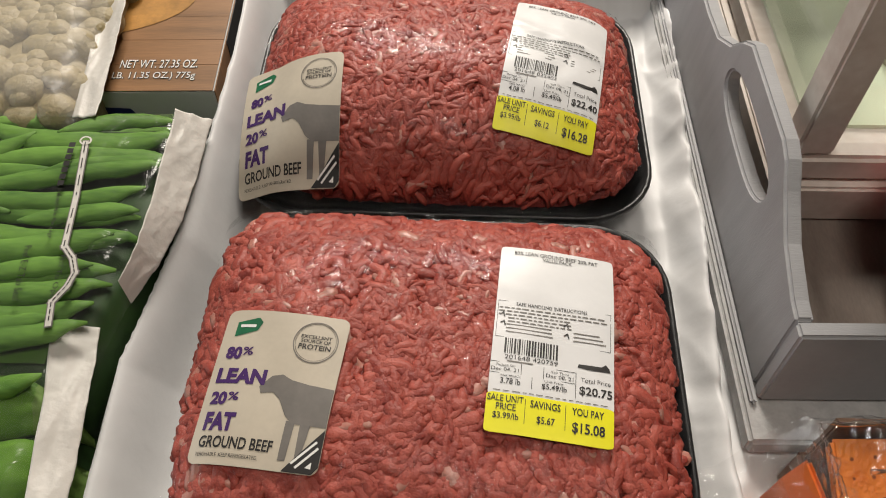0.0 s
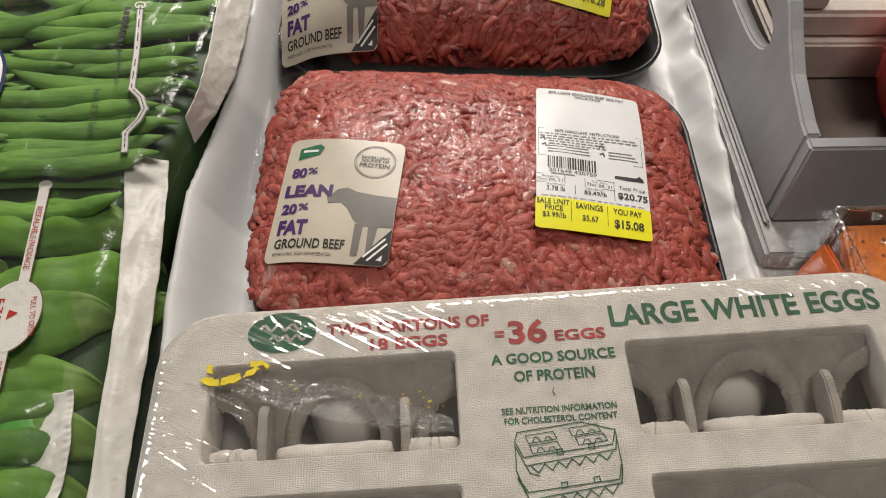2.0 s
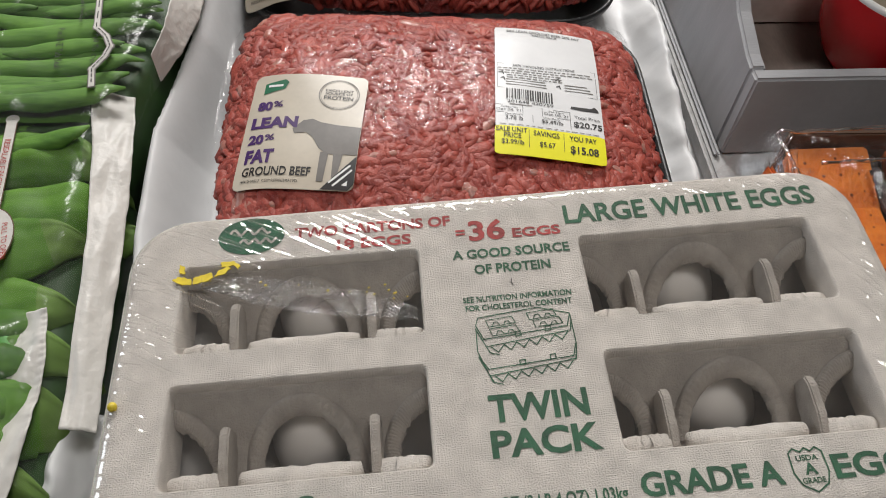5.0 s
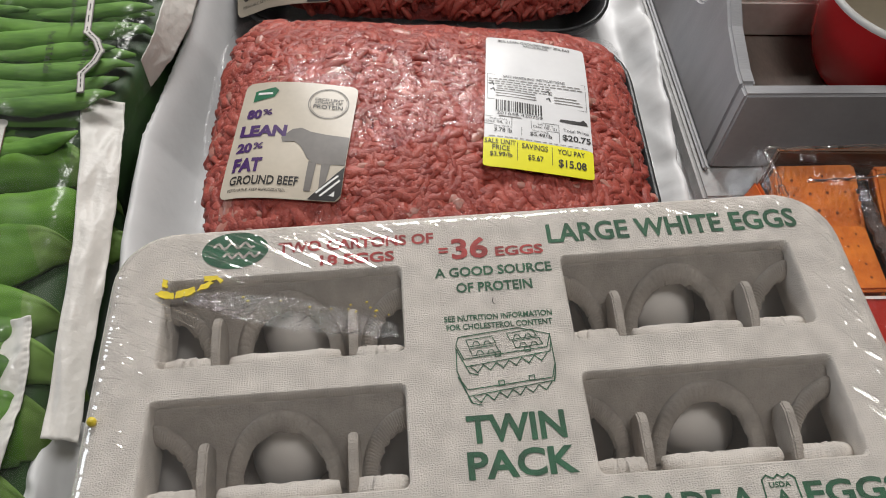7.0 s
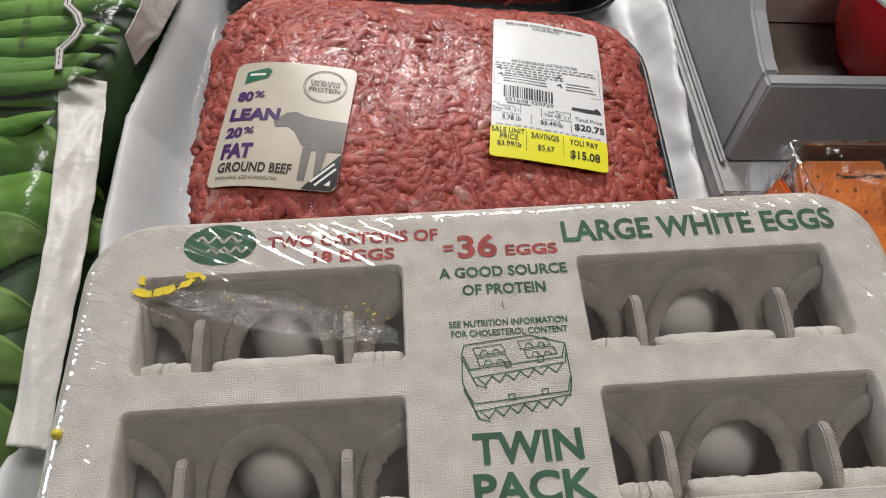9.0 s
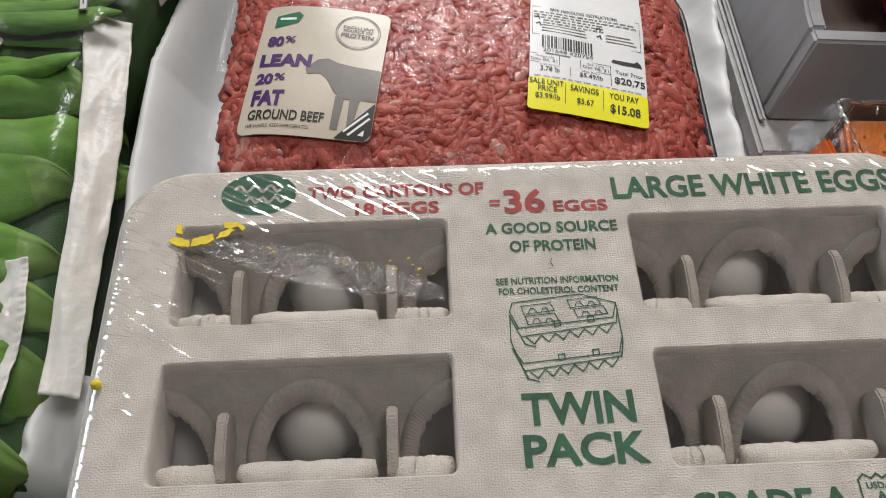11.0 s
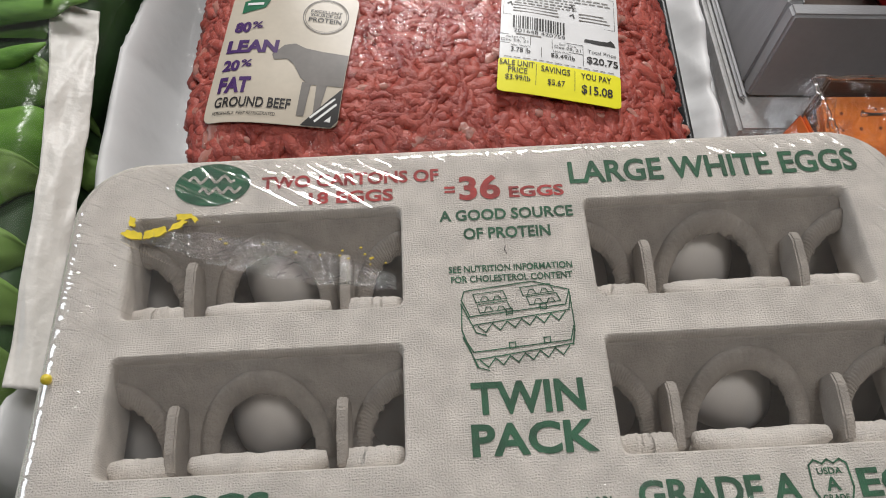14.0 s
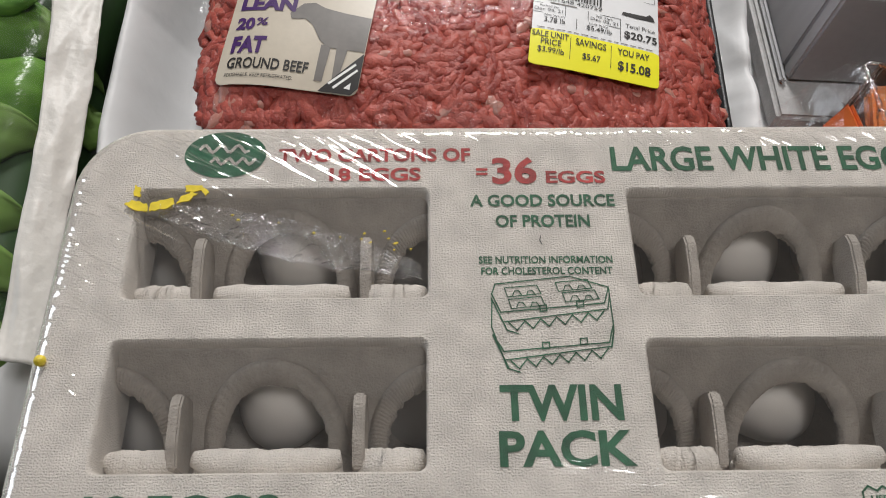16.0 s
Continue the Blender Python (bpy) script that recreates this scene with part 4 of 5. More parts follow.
for rx, ry, ln, an, hh, wd in RIDGES:
    al = (FX - rx) * math.cos(an) + (FY - ry) * math.sin(an)
    ac = -(FX - rx) * math.sin(an) + (FY - ry) * math.cos(an)
    FZ += EDGE_FADE * hh * np.exp(-(al / (ln / 2)) ** 4) * np.exp(-(ac / wd) ** 2)
FZ -= np.where(edge < 6, (6 - np.maximum(edge, -1)) ** 2 * 0.105, 0)
keep = (edge > 1.6)
idx = -np.ones(keep.size, int)
idx[np.flatnonzero(keep.ravel())] = np.arange(keep.sum())
fv = [(FX.flat[k] * MM, FY.flat[k] * MM, CH + FZ.flat[k] * MM) for k in np.flatnonzero(keep.ravel())]
ff = [tuple(int(idx[i]) for i in f) for f in grid_faces(nx, ny) if all(idx[i] >= 0 for i in f)]
mesh_object("shrink_film", fv, ff, FILM_CARTON, carton, "clear wrinkled shrink film").visible_shadow = False


# dried yolk flakes on the film
rngf = random.Random(9)


def flake(pts, parent, material, z, rag=0.55):
    """A thin ragged chip."""
    edge_pts = []
    for (ax, ay), (bx, by) in zip(pts, pts[1:] + pts[:1]):
        for k in range(4):
            t = k / 4
            j = rag if k else rag * 0.4
            edge_pts.append((ax + (bx - ax) * t + rngf.uniform(-j, j) * 0.6, ay + (by - ay) * t + rngf.uniform(-j, j) * 0.6))
    bm = bmesh.new()
    fa = bm.faces.new([bm.verts.new((x * MM, y * MM, z)) for x, y in edge_pts])
    ex_ = bmesh.ops.extrude_face_region(bm, geom=[fa])
    bmesh.ops.translate(bm, verts=[g for g in ex_["geom"] if isinstance(g, bmesh.types.BMVert)], vec=(0, 0, 0.0004))
    return part("yolk_flake", bm, material, parent, "dried yellow egg yolk")


flake([(-124, 19.5), (-120, 17.2), (-116.5, 17.0), (-116.8, 19.4), (-119, 20.2), (-122, 21)], carton, YOLK, CH + 0.0009)
flake([(-116, 17.0), (-112, 17.6), (-108.5, 19.2), (-109.5, 21.6), (-112, 21.0), (-116.2, 19.6)], carton, YOLK, CH + 0.0009)
flake([(-108, 19.4), (-104.5, 20.6), (-102, 23.2), (-104, 23.6), (-107, 22.2)], carton, YOLK, CH + 0.0009)
flake([(-121.5, 22.5), (-119.5, 22.0), (-119.8, 25.5), (-121.8, 26.5)], carton, YOLK, CH + 0.0009)
flake([(-106, 23.8), (-101, 24.2), (-99.5, 22.2), (-98.6, 23.6), (-101, 26.2), (-106, 26.0)], carton, YOLK, CH + 0.0009)
for k in range(14):
    x, y = rngf.uniform(-95, -35), 0
    y = 16 - (x + 95) * 0.22 + rngf.gauss(0, 2)
    s = rngf.uniform(0.25, 0.6)
    flake([(x - s, y - s * 0.4), (x + s * 0.6, y - s * 0.5), (x + s, y + s * 0.3), (x - s * 0.3, y + s * 0.6)], carton, YOLK, CH + 0.0009, 0.2 * s)
# wet smear of torn film over the first window
v, nsx, nsy = [], 80, 24
for j in range(nsy):
    for i in range(nsx):
        t, w_ = i / (nsx - 1), j / (nsy - 1) - 0.5
        x = -113 + 80 * t
        y = 17 - 21 * t ** 1.1 + w_ * (5 + 9 * math.sin(math.pi * t)) + 1.2 * nz(t * 14, w_ * 5, 1)
        a = noise.hetero_terrain(Vector((x * 0.25, y * 0.25, 3.0)), 0.9, 2.0, 4, 0.3)
        v.append((x * MM, y * MM, CH + 0.0006 + 0.0011 * a - 0.0022 * math.sin(math.pi * t) * (0.5 - abs(w_))))
mesh_object("torn_film", v, grid_faces(nsx, nsy), FILM_TORN, carton, "torn clear film with egg residue", smooth=False).visible_shadow = False
bm = bmesh.new()
bmesh.ops.create_icosphere(bm, subdivisions=2, radius=0.0017, matrix=Matrix.Translation((-0.1385, -0.031, CH + 0.0012)))
part("yolk_crumb", bm, YOLK, carton, "small yellow crumb")


# ---- grey wooden crate with bowl and lantern ----
crate = thing("wooden_crate", pose(0.1690, 0.1905, 0.0, 0, 0, -0.6), "grey painted wooden crate with a handle slot", "crate")
CL, CD = 0.42, 0.40


def wall_x(z):
    return 0.007 * (z - 0.02) / 0.0535


bm = bmesh.new()
# handle side: outline in y, z with a raised grip and its slot
outline = [(0.0099, 0.0195), (0.0189, 0.0735), (0.03, 0.0745), (0.06, 0.082), (0.085, 0.094), (0.100, 0.103), (0.112, 0.106), (0.188, 0.106), (0.200, 0.099), (0.212, 0.086), (0.232, 0.076), (0.26, 0.0735), (CD - 0.009, 0.0735), (CD, 0.0195)]
loop = [bm.verts.new((wall_x(z), y, z)) for y, z in outline]
slot = [(0.147 + 0.050 * math.copysign(abs(math.cos(a)) ** 0.6, math.cos(a)), 0.075 + 0.0128 * math.sin(a)) for a in [2 * math.pi * k / 28 for k in range(28)]]
sl = [bm.verts.new((wall_x(z), y, z)) for y, z in slot]
es = [bm.edges.new((loop[i], loop[(i + 1) % len(loop)])) for i in range(len(loop))] + [bm.edges.new((sl[i], sl[(i + 1) % len(sl)])) for i in range(len(sl))]
bmesh.ops.triangle_fill(bm, use_beauty=True, use_dissolve=False, edges=es)
ex_ = bmesh.ops.extrude_face_region(bm, geom=bm.faces[:])
bmesh.ops.translate(bm, verts=[g for g in ex_["geom"] if isinstance(g, bmesh.types.BMVert)], vec=(0.0095, 0, 0))
sharp = [e for e in bm.edges if len(e.link_faces) == 2 and e.calc_face_angle() > 0.9]
bmesh.ops.bevel(bm, geom=sharp, offset=0.0016, segments=3, affect="EDGES")
part("handle_side", bm, GREYPAINT, crate, "grey side board with an oval handle slot")


def slanted_board(name, x0, x1, y_at, thick, z0, z1, material):
    bm = bmesh.new()
    lo = [bm.verts.new(p) for p in ((x0, y_at(z0), z0), (x1, y_at(z0), z0), (x1, y_at(z0) + thick, z0), (x0, y_at(z0) + thick, z0))]
    hi = [bm.verts.new(p) for p in ((x0 + wall_x(z1), y_at(z1), z1), (x1, y_at(z1), z1), (x1, y_at(z1) + thick, z1), (x0 + wall_x(z1), y_at(z1) + thick, z1))]
    bm.faces.new(lo[::-1])
    bm.faces.new(hi)
    for i in range(4):
        bm.faces.new((lo[i], lo[(i + 1) % 4], hi[(i + 1) % 4], hi[i]))
    bmesh.ops.bevel(bm, geom=bm.edges[:], offset=0.0015, segments=3, affect="EDGES")
    return part(name, bm, material, crate)


slanted_board("front_board", 0.0, CL, lambda z: 0.0002 + 0.009 * (z - 0.02) / 0.0535, 0.0095, 0.0205, 0.0733, GREYPAINT)
slanted_board("back_board", 0.0095, CL, lambda z: CD - 0.0098 - 0.009 * (z - 0.02) / 0.0535, 0.0095, 0.0205, 0.0733, GREYPAINT)
part("end_board", box_bm(CL + 0.001, CL + 0.0105, 0.0, CD, 0.0205, 0.0735, 0.001), GREYPAINT, crate)
part("base_moulding", box_bm(-0.0085, CL + 0.02, -0.0235, CD + 0.0235, 0.006, 0.0198, 0.0022, 3), GREYEDGE, crate, "pale worn base moulding")
part("base_foot", box_bm(-0.003, CL + 0.015, -0.012, CD + 0.012, 0.0, 0.0062, 0.001), CARDBROWN, crate, "dark foot under the base")
part("base_bead", box_bm(-0.0045, -0.0008, -0.002, CD, 0.0197, 0.0235, 0.0014, 3), GREYPAINT, crate)
part("inner_floor", box_bm(0.0105, CL - 0.001, 0.0105, CD - 0.0105, 0.0199, 0.0235), CRATEFLOOR, crate, "grey-brown board floor")

bowl = thing("bowl", pose(0.2985, 0.2660, 0.0250), "deep red glazed bowl with a white rim", "bowl")
prof = [(0.001, 0.0), (0.030, 0.0), (0.0335, 0.002), (0.041, 0.012), (0.047, 0.026), (0.0505, 0.042), (0.0525, 0.056), (0.0540, 0.0665)]
mesh_object("outer_wall", *lathe(prof), RED, bowl, "glossy red outside")
mesh_object("rim", *lathe([(0.0540, 0.0665), (0.0545, 0.0685), (0.0535, 0.0700), (0.0515, 0.0700), (0.0505, 0.0680)]), WHITEGLAZE, bowl, "white rim")
mesh_object("inner_wall", *lathe([(0.0505, 0.0680), (0.0490, 0.055), (0.046, 0.035), (0.040, 0.018), (0.028, 0.010), (0.001, 0.008)]), CREAM, bowl, "beige inside")

lantern = thing("lantern", pose(0.1950, 0.3120, 0.0236, 0, 0, -1.0), "distressed white wooden lantern with glass panes", "lantern")
LW, LH = 0.20, 0.30
part("plinth", box_bm(0, LW, 0, LW, 0, 0.030, 0.002), LANTERNW, lantern)
part("base_rail", box_bm(0.006, LW - 0.006, 0.006, LW - 0.006, 0.0302, 0.050, 0.003), LANTERNW, lantern)
for px0, py0 in ((0.008, 0.008), (LW - 0.03, 0.008), (0.008, LW - 0.03), (LW - 0.03, LW - 0.03)):
    part("post", box_bm(px0, px0 + 0.022, py0, py0 + 0.022, 0.0502, LH, 0.002), LANTERNW, lantern)
for b in ((0.0305, LW - 0.0305, 0.009, 0.029, LH - 0.02, LH), (0.0305, LW - 0.0305, LW - 0.029, LW - 0.009, LH - 0.02, LH), (0.009, 0.029, 0.0305, LW - 0.0305, LH - 0.02, LH), (LW - 0.029, LW - 0.009, 0.0305, LW - 0.0305, LH - 0.02, LH)):
    part("top_rail", box_bm(*b, 0.002), LANTERNW, lantern)
part("back_board", box_bm(0.0305, LW - 0.0305, LW - 0.0270, LW - 0.0240, 0.0540, 0.120), MINT, lantern, "mint green back board")
part("inner_floor", box_bm(0.0200, LW - 0.0200, 0.0305, LW - 0.0305, 0.0502, 0.053), MINT, lantern, "pale mint green floor")
for (ax, ay), (bx_, by_) in (((0.0305, 0.0185), (LW - 0.0305, 0.0185)), ((0.0185, LW - 0.0305), (0.0185, 0.0305))):
    mesh_object("pane", [(ax, ay, 0.0505), (bx_, by_, 0.0505), (bx_, by_, LH - 0.0205), (ax, ay, LH - 0.0205)], [(0, 1, 2, 3)], GLASS, lantern, "clear glass pane", smooth=False).visible_shadow = False
candle = mesh_object("candle", *lathe([(0.001, 0.07), (0.034, 0.07), (0.037, 0.067), (0.038, 0.0), (0.001, 0.0)], 40), CREAM)
candle.matrix_world = lantern.matrix_world @ pose(0.115, 0.10, 0.0532)
tagged(candle, "thick cream pillar candle inside the lantern", "candle")


# ---- wrapped cracker tray ----
ck = thing("cracker_tray", pose(0.165, 0.040, 0.0, 0, 0, -2), "wrapped tray of orange peanut butter sandwich crackers", "crackers")
part("tray", box_bm(0.008, 0.150, 0.0, 0.118, 0.0005, 0.034, 0.002), CARDBROWN, ck, "dark brown card tray")
part("back_wall", box_bm(0.010, 0.150, 0.1125, 0.1165, 0.0342, 0.077, 0.001), CARDBROWN, ck)


def cracker(x, y, z, rx, size, parent):
    bm = box_bm(-size / 2, size / 2, -size / 2, size / 2, -0.0022, 0.0022, 0.0016, 2)
    o = part("cracker", bm, CRACKER, parent)
    o.matrix_local = pose(x, y, z, rx, 0, random.uniform(-3, 3))
    # Flat dark discs stand for the shade down in the docking holes.
    h = bmesh.new()
    for i in range(4):
        for j in range(4):
            bmesh.ops.create_circle(h, cap_ends=True, segments=8, radius=random.uniform(0.0006, 0.0010), matrix=Matrix.Translation(((i - 1.5 + random.uniform(-0.25, 0.25)) * size / 4.6, (j - 1.5 + random.uniform(-0.25, 0.25)) * size / 4.6, 0.00235)))
    q = part("docking_hole_pattern", h, DOCK, o, "flat dark discs for shaded docking holes")
    return o


for x in (0.0325, 0.0880, 0.1400):
    cracker(x, 0.0885, 0.0605, 20, 0.046, ck)
    cracker(x + 0.001, 0.0895, 0.0540, 20, 0.046, ck)
    part("filling", box_bm(x - 0.018, x + 0.018, 0.078, 0.098, 0.046, 0.054, 0.002), PBUTTER, ck)
    cracker(x - 0.001, 0.0535, 0.0600, 3, 0.040, ck)
    cracker(x + 0.001, 0.0530, 0.0520, 3, 0.040, ck)
    part("filling", box_bm(x - 0.019, x + 0.019, 0.038, 0.071, 0.0535, 0.0585, 0.002), PBUTTER, ck)
for x in (0.0605, 0.1140):
    pts = [(x - 0.0015 + 0.0015 * nz(k, x, 1, 0.7), 0.034 + 0.076 * k / 24, 0.060 + 0.0015 * nz(k, x, 5, 0.9)) for k in range(25)]
    mesh_object("inner_wrapper", *tube(pts, [0.0042 * (1 + 0.35 * nz(k, x, 9, 0.8)) for k in range(25)], 9, 0.8), GREYWRAP, ck, "dark crinkled inner wrapper", smooth=False)
part("label_card", box_bm(0.012, 0.150, -0.004, 0.0325, 0.0342, 0.058, 0.002), REDPRINT, ck, "red printed wrapper card")
lc = Print(ck, lambda x, y, lift: (x, y, 0.0582 + lift))
lc.rect(0.013, 0.149, -0.003, 0.006, ORANGEPRINT)
lc.rect(0.013, 0.149, 0.0300, 0.0318, WHITEINK, 0.0006)
lc.text("Peanut", 0.088, 0.0165, 0.036, 0.0085, WHITEINK, 0.0006, 0.0, 180)
lc.text("Butter", 0.084, 0.0275, 0.030, 0.0085, WHITEINK, 0.0006, 0.0, 180)
cd = Print(ck, lambda x, y, lift: (x, y, 0.0655 + lift - 0.16 * (0.100 - y)))
for k in range(4):
    cd.rect(0.0500 + 0.0003 * k, 0.0522 + 0.0003 * k, 0.0905 - 0.0045 * k, 0.0940 - 0.0045 * k, BLACKINK, 0.004, "date_code")
ys = Print(ck, lambda x, y, lift: (x, y, 0.0765 + lift - 0.16 * (0.100 - y)))
ys.shape([(0.0612, 0.0765), (0.1165, 0.0785), (0.1165, 0.030), (0.0565, 0.0285)], YELLOW, 0.0, "yellow_sticker", "yellow printed sticker")
for k, (x0, x1) in enumerate(((0.072, 0.095), (0.070, 0.110), (0.072, 0.100), (0.074, 0.108))):
    ys.rect(x0, x1, 0.067 - 0.010 * k, 0.071 - 0.010 * k, BLACKINK, 0.0004)


def crackle(x0, x1, y0, y1, zf, parent, seed, nx=70, ny=70, amp=0.004):
    xs, ysx = np.linspace(x0, x1, nx), np.linspace(y0, y1, ny)
    v = []
    for y in ysx:
        for x in xs:
            a = noise.hetero_terrain(Vector((x * 38, y * 38, seed)), 0.9, 2.0, 4, 0.3)
            v.append((x + 0.002 * nz(x, y, seed, 60), y + 0.002 * nz(y, x, seed, 60), zf(x, y) + amp * (a - 0.5)))
    o = mesh_object("wrapper_film", v, grid_faces(nx, ny), FILM_LOOSE, parent, "clear crinkled wrapper film", smooth=False)
    o.visible_shadow = False
    return o


def ck_top(x, y):
    e = min(x + 0.002, 0.155 - x, y + 0.012, 0.120 - y)
    return 0.0765 - max(0.0, 0.100 - y) * 0.16 - 0.9 * max(0.0, 0.006 - e)


crackle(-0.002, 0.155, -0.012, 0.120, ck_top, ck, 2.0)
# gathered film folds along the rear and side edges
for p0, p1, sd in (((0.001, 0.112, 0.080), (0.155, 0.118, 0.080), 3.0), ((0.001, 0.112, 0.079), (0.010, 0.060, 0.072), 7.0), ((0.018, 0.090, 0.0785), (0.150, 0.100, 0.0790), 11.0)):
    pts = [(p0[0] + (p1[0] - p0[0]) * k / 60, p0[1] + (p1[1] - p0[1]) * k / 60 + 0.0022 * nz(k, sd, 1, 0.17), p0[2] + (p1[2] - p0[2]) * k / 60 + 0.0016 * nz(k, sd, 4, 0.3)) for k in range(61)]
    mesh_object("film_fold", *tube(pts, [0.0011 * (1 + 0.7 * nz(k, sd, 8, 0.4)) for k in range(61)], 7, 0.7), FILM_LOOSE, ck, "clear gathered film fold").visible_shadow = False

pk = thing("cracker_pack", pose(0.1535, 0.112, 0.0, 0, 0, 8), "single orange snack pack in clear crinkled film", "crackers")
bm = bmesh.new()
pr = [(0.006, 0.0), (0.018, 0.0), (0.018, 0.066), (0.015, 0.068), (0.0095, 0.045)]
fa = bm.faces.new([bm.verts.new((x, -0.03, z + 0.001)) for x, z in pr])
ex_ = bmesh.ops.extrude_face_region(bm, geom=[fa])
bmesh.ops.translate(bm, verts=[g for g in ex_["geom"] if isinstance(g, bmesh.types.BMVert)], vec=(0, 0.056, 0))
bmesh.ops.bevel(bm, geom=bm.edges[:], offset=0.002, segments=2, affect="EDGES")
part("wrapper", bm, ORANGEPRINT, pk, "orange printed wrapper")
crackle(-0.022, 0.020, -0.034, 0.042, lambda x, y: 0.030 + max(0.0, x + 0.012) * 1.45, pk, 6.0, 34, 46, 0.006)
fin = []
for j in range(30):
    for i in range(18):
        x, z = 0.019 + 0.004 * nz(i * 0.3, j * 0.3, 4), 0.04 + 0.046 * i / 17
        fin.append((x + 0.003 * nz(i * 0.8, j * 0.5, 9), -0.03 + 0.062 * j / 29, z + 0.006 * nz(j * 0.3, 1, 2)))
mesh_object("wrapper_fin", fin, grid_faces(18, 30), FILM_LOOSE, pk, "clear gathered film end", smooth=False).visible_shadow = False


# ---- bags of green vegetables ----
def pillow(x0, x1, y0, y1, z, edge=0.02, low=0.02):
    def f(x, y):
        e = min(x - x0, (x1(y) if callable(x1) else x1) - x, y - y0, y1 - y)
        s = min(max(e / edge, 0.0), 1.0)
        return low + (z - low) * math.sqrt(max(0.0, 1 - (1 - s) ** 2)) + 0.003 * nz(x, y, x0 * 10, 24)
    return f


def spread(x0, x1, n, y):
    """n places across a bag whose side x1 may slant with y."""
    return np.linspace(x0, x1(y) if callable(x1) else x1, n)


def bag_body(parent, x0, x1, y0, y1, f, material, drop, name="bag_body", label=""):
    """Closed soft body: top skin by f, straight lower skin on the support."""
    nx, ny = 40, 50
    v = [(x, y, max(0.003, f(x, y) - drop)) for y in np.linspace(y0, y1, ny) for x in spread(x0, x1, nx, y)]
    v += [(x, y, 0.0015) for y in np.linspace(y0, y1, ny) for x in spread(x0, x1, nx, y)]
    g = grid_faces(nx, ny)
    o = nx * ny
    fs = g + [tuple(i + o for i in q)[::-1] for q in g]
    rim = [i for i in range(nx)] + [j * nx + nx - 1 for j in range(1, ny)] + [(ny - 1) * nx + i for i in range(nx - 2, -1, -1)] + [j * nx for j in range(ny - 2, 0, -1)]
    fs += [(rim[k], rim[k] + o, rim[(k + 1) % len(rim)] + o, rim[(k + 1) % len(rim)]) for k in range(len(rim))]
    return mesh_object(name, v, fs, material, parent, label)


def bag_film(parent, x0, x1, y0, y1, f, lift, material=FILM_BAG):
    nx, ny = 90, 110
    v = [(x, y, f(x, y) + lift + 0.0012 * nz(x, y, 3, 55) + 0.0006 * nz(x, y, 7, 140)) for y in np.linspace(y0, y1, ny) for x in spread(x0, x1, nx, y)]
    mesh_object("bag_film", v, grid_faces(nx, ny), material, parent, "clear glossy bag film").visible_shadow = False


def seal(parent, left, right, z, rows=110, name="seal_strip", amp=0.0035, seed=1.0):
    """White crimped strip between two edges, given as (x, y) polylines from top to bottom."""
    cols = 20
    v = []
    for layer in (0, 1):
        for j in range(rows):
            t = j / (rows - 1)
            for i in range(cols):
                s = i / (cols - 1)
                lx, ly = [float(np.interp(t, np.linspace(0, 1, len(left)), [p[k] for p in left])) for k in (0, 1)]
                rx, ry = [float(np.interp(t, np.linspace(0, 1, len(right)), [p[k] for p in right])) for k in (0, 1)]
                x, y = lx + (rx - lx) * s, ly + (ry - ly) * s
                x += 0.0008 * nz(y, 0, seed, 70) * (s > 0.9)
                zz = z(s, t) + amp * nz(s * 1.4, t * 5, seed) + 0.0022 * (0.3 - abs(nz(s * 2.2 + t * 1.5, t * 7, seed + 2))) + 0.0005 * nz(s * 4, t * 16, seed) + 0.0002 * math.sin(j * 1.4) * (s > 0.85)
                v.append((x, y, zz - 0.0006 * layer))
    g = grid_faces(cols, rows)
    o = cols * rows
    rim = [i for i in range(cols)] + [j * cols + cols - 1 for j in range(1, rows)] + [(rows - 1) * cols + i for i in range(cols - 2, -1, -1)] + [j * cols for j in range(rows - 2, 0, -1)]
    fs = [q[::-1] for q in g] + [tuple(i + o for i in q) for q in g] + [(rim[k], rim[(k + 1) % len(rim)], rim[(k + 1) % len(rim)] + o, rim[k] + o) for k in range(len(rim))]
    return mesh_object(name, v, fs, SEAL, parent, "white crimped bag seal")


def bean(parent, x, y, f, length, r, turn, bend, material, name="bean", flat=0.9, lift=0.0, pointed=0.25):
    pts, rr = [], []
    n = 15
    for i in range(n):
        s = -1 + 2 * i / (n - 1)
        lx, ly = s * length / 2, bend * (1 - s * s)
        ca, sa = math.cos(radians(turn)), math.sin(radians(turn))
        px_, py_ = x + ca * lx - sa * ly, y + sa * lx + ca * ly
        rad = r * (1 - pointed * abs(s) ** 3) * (0.35 if i in (0, n - 1) else 0.8 if i in (1, n - 2) else 1.0) * (1 + 0.09 * math.sin(i * 1.9 + x * 90) + 0.06 * math.sin(i * 0.7 + y * 300))
        pts.append((px_, py_, f(px_, py_) + lift - rad * flat))
        rr.append(rad)
    return mesh_object(name, *tube(pts, rr, 12, flat), material, parent)


# bag of whole green beans
b1 = thing("green_bean_bag", Matrix(), "clear bag of whole green beans with a white seal", "bag of beans")


def bean_side(y):
    return float(np.interp(y, [0.17, 0.205, 0.24, 0.28, 0.32, 0.362], [-0.182, -0.174, -0.165, -0.156, -0.152, -0.150]))


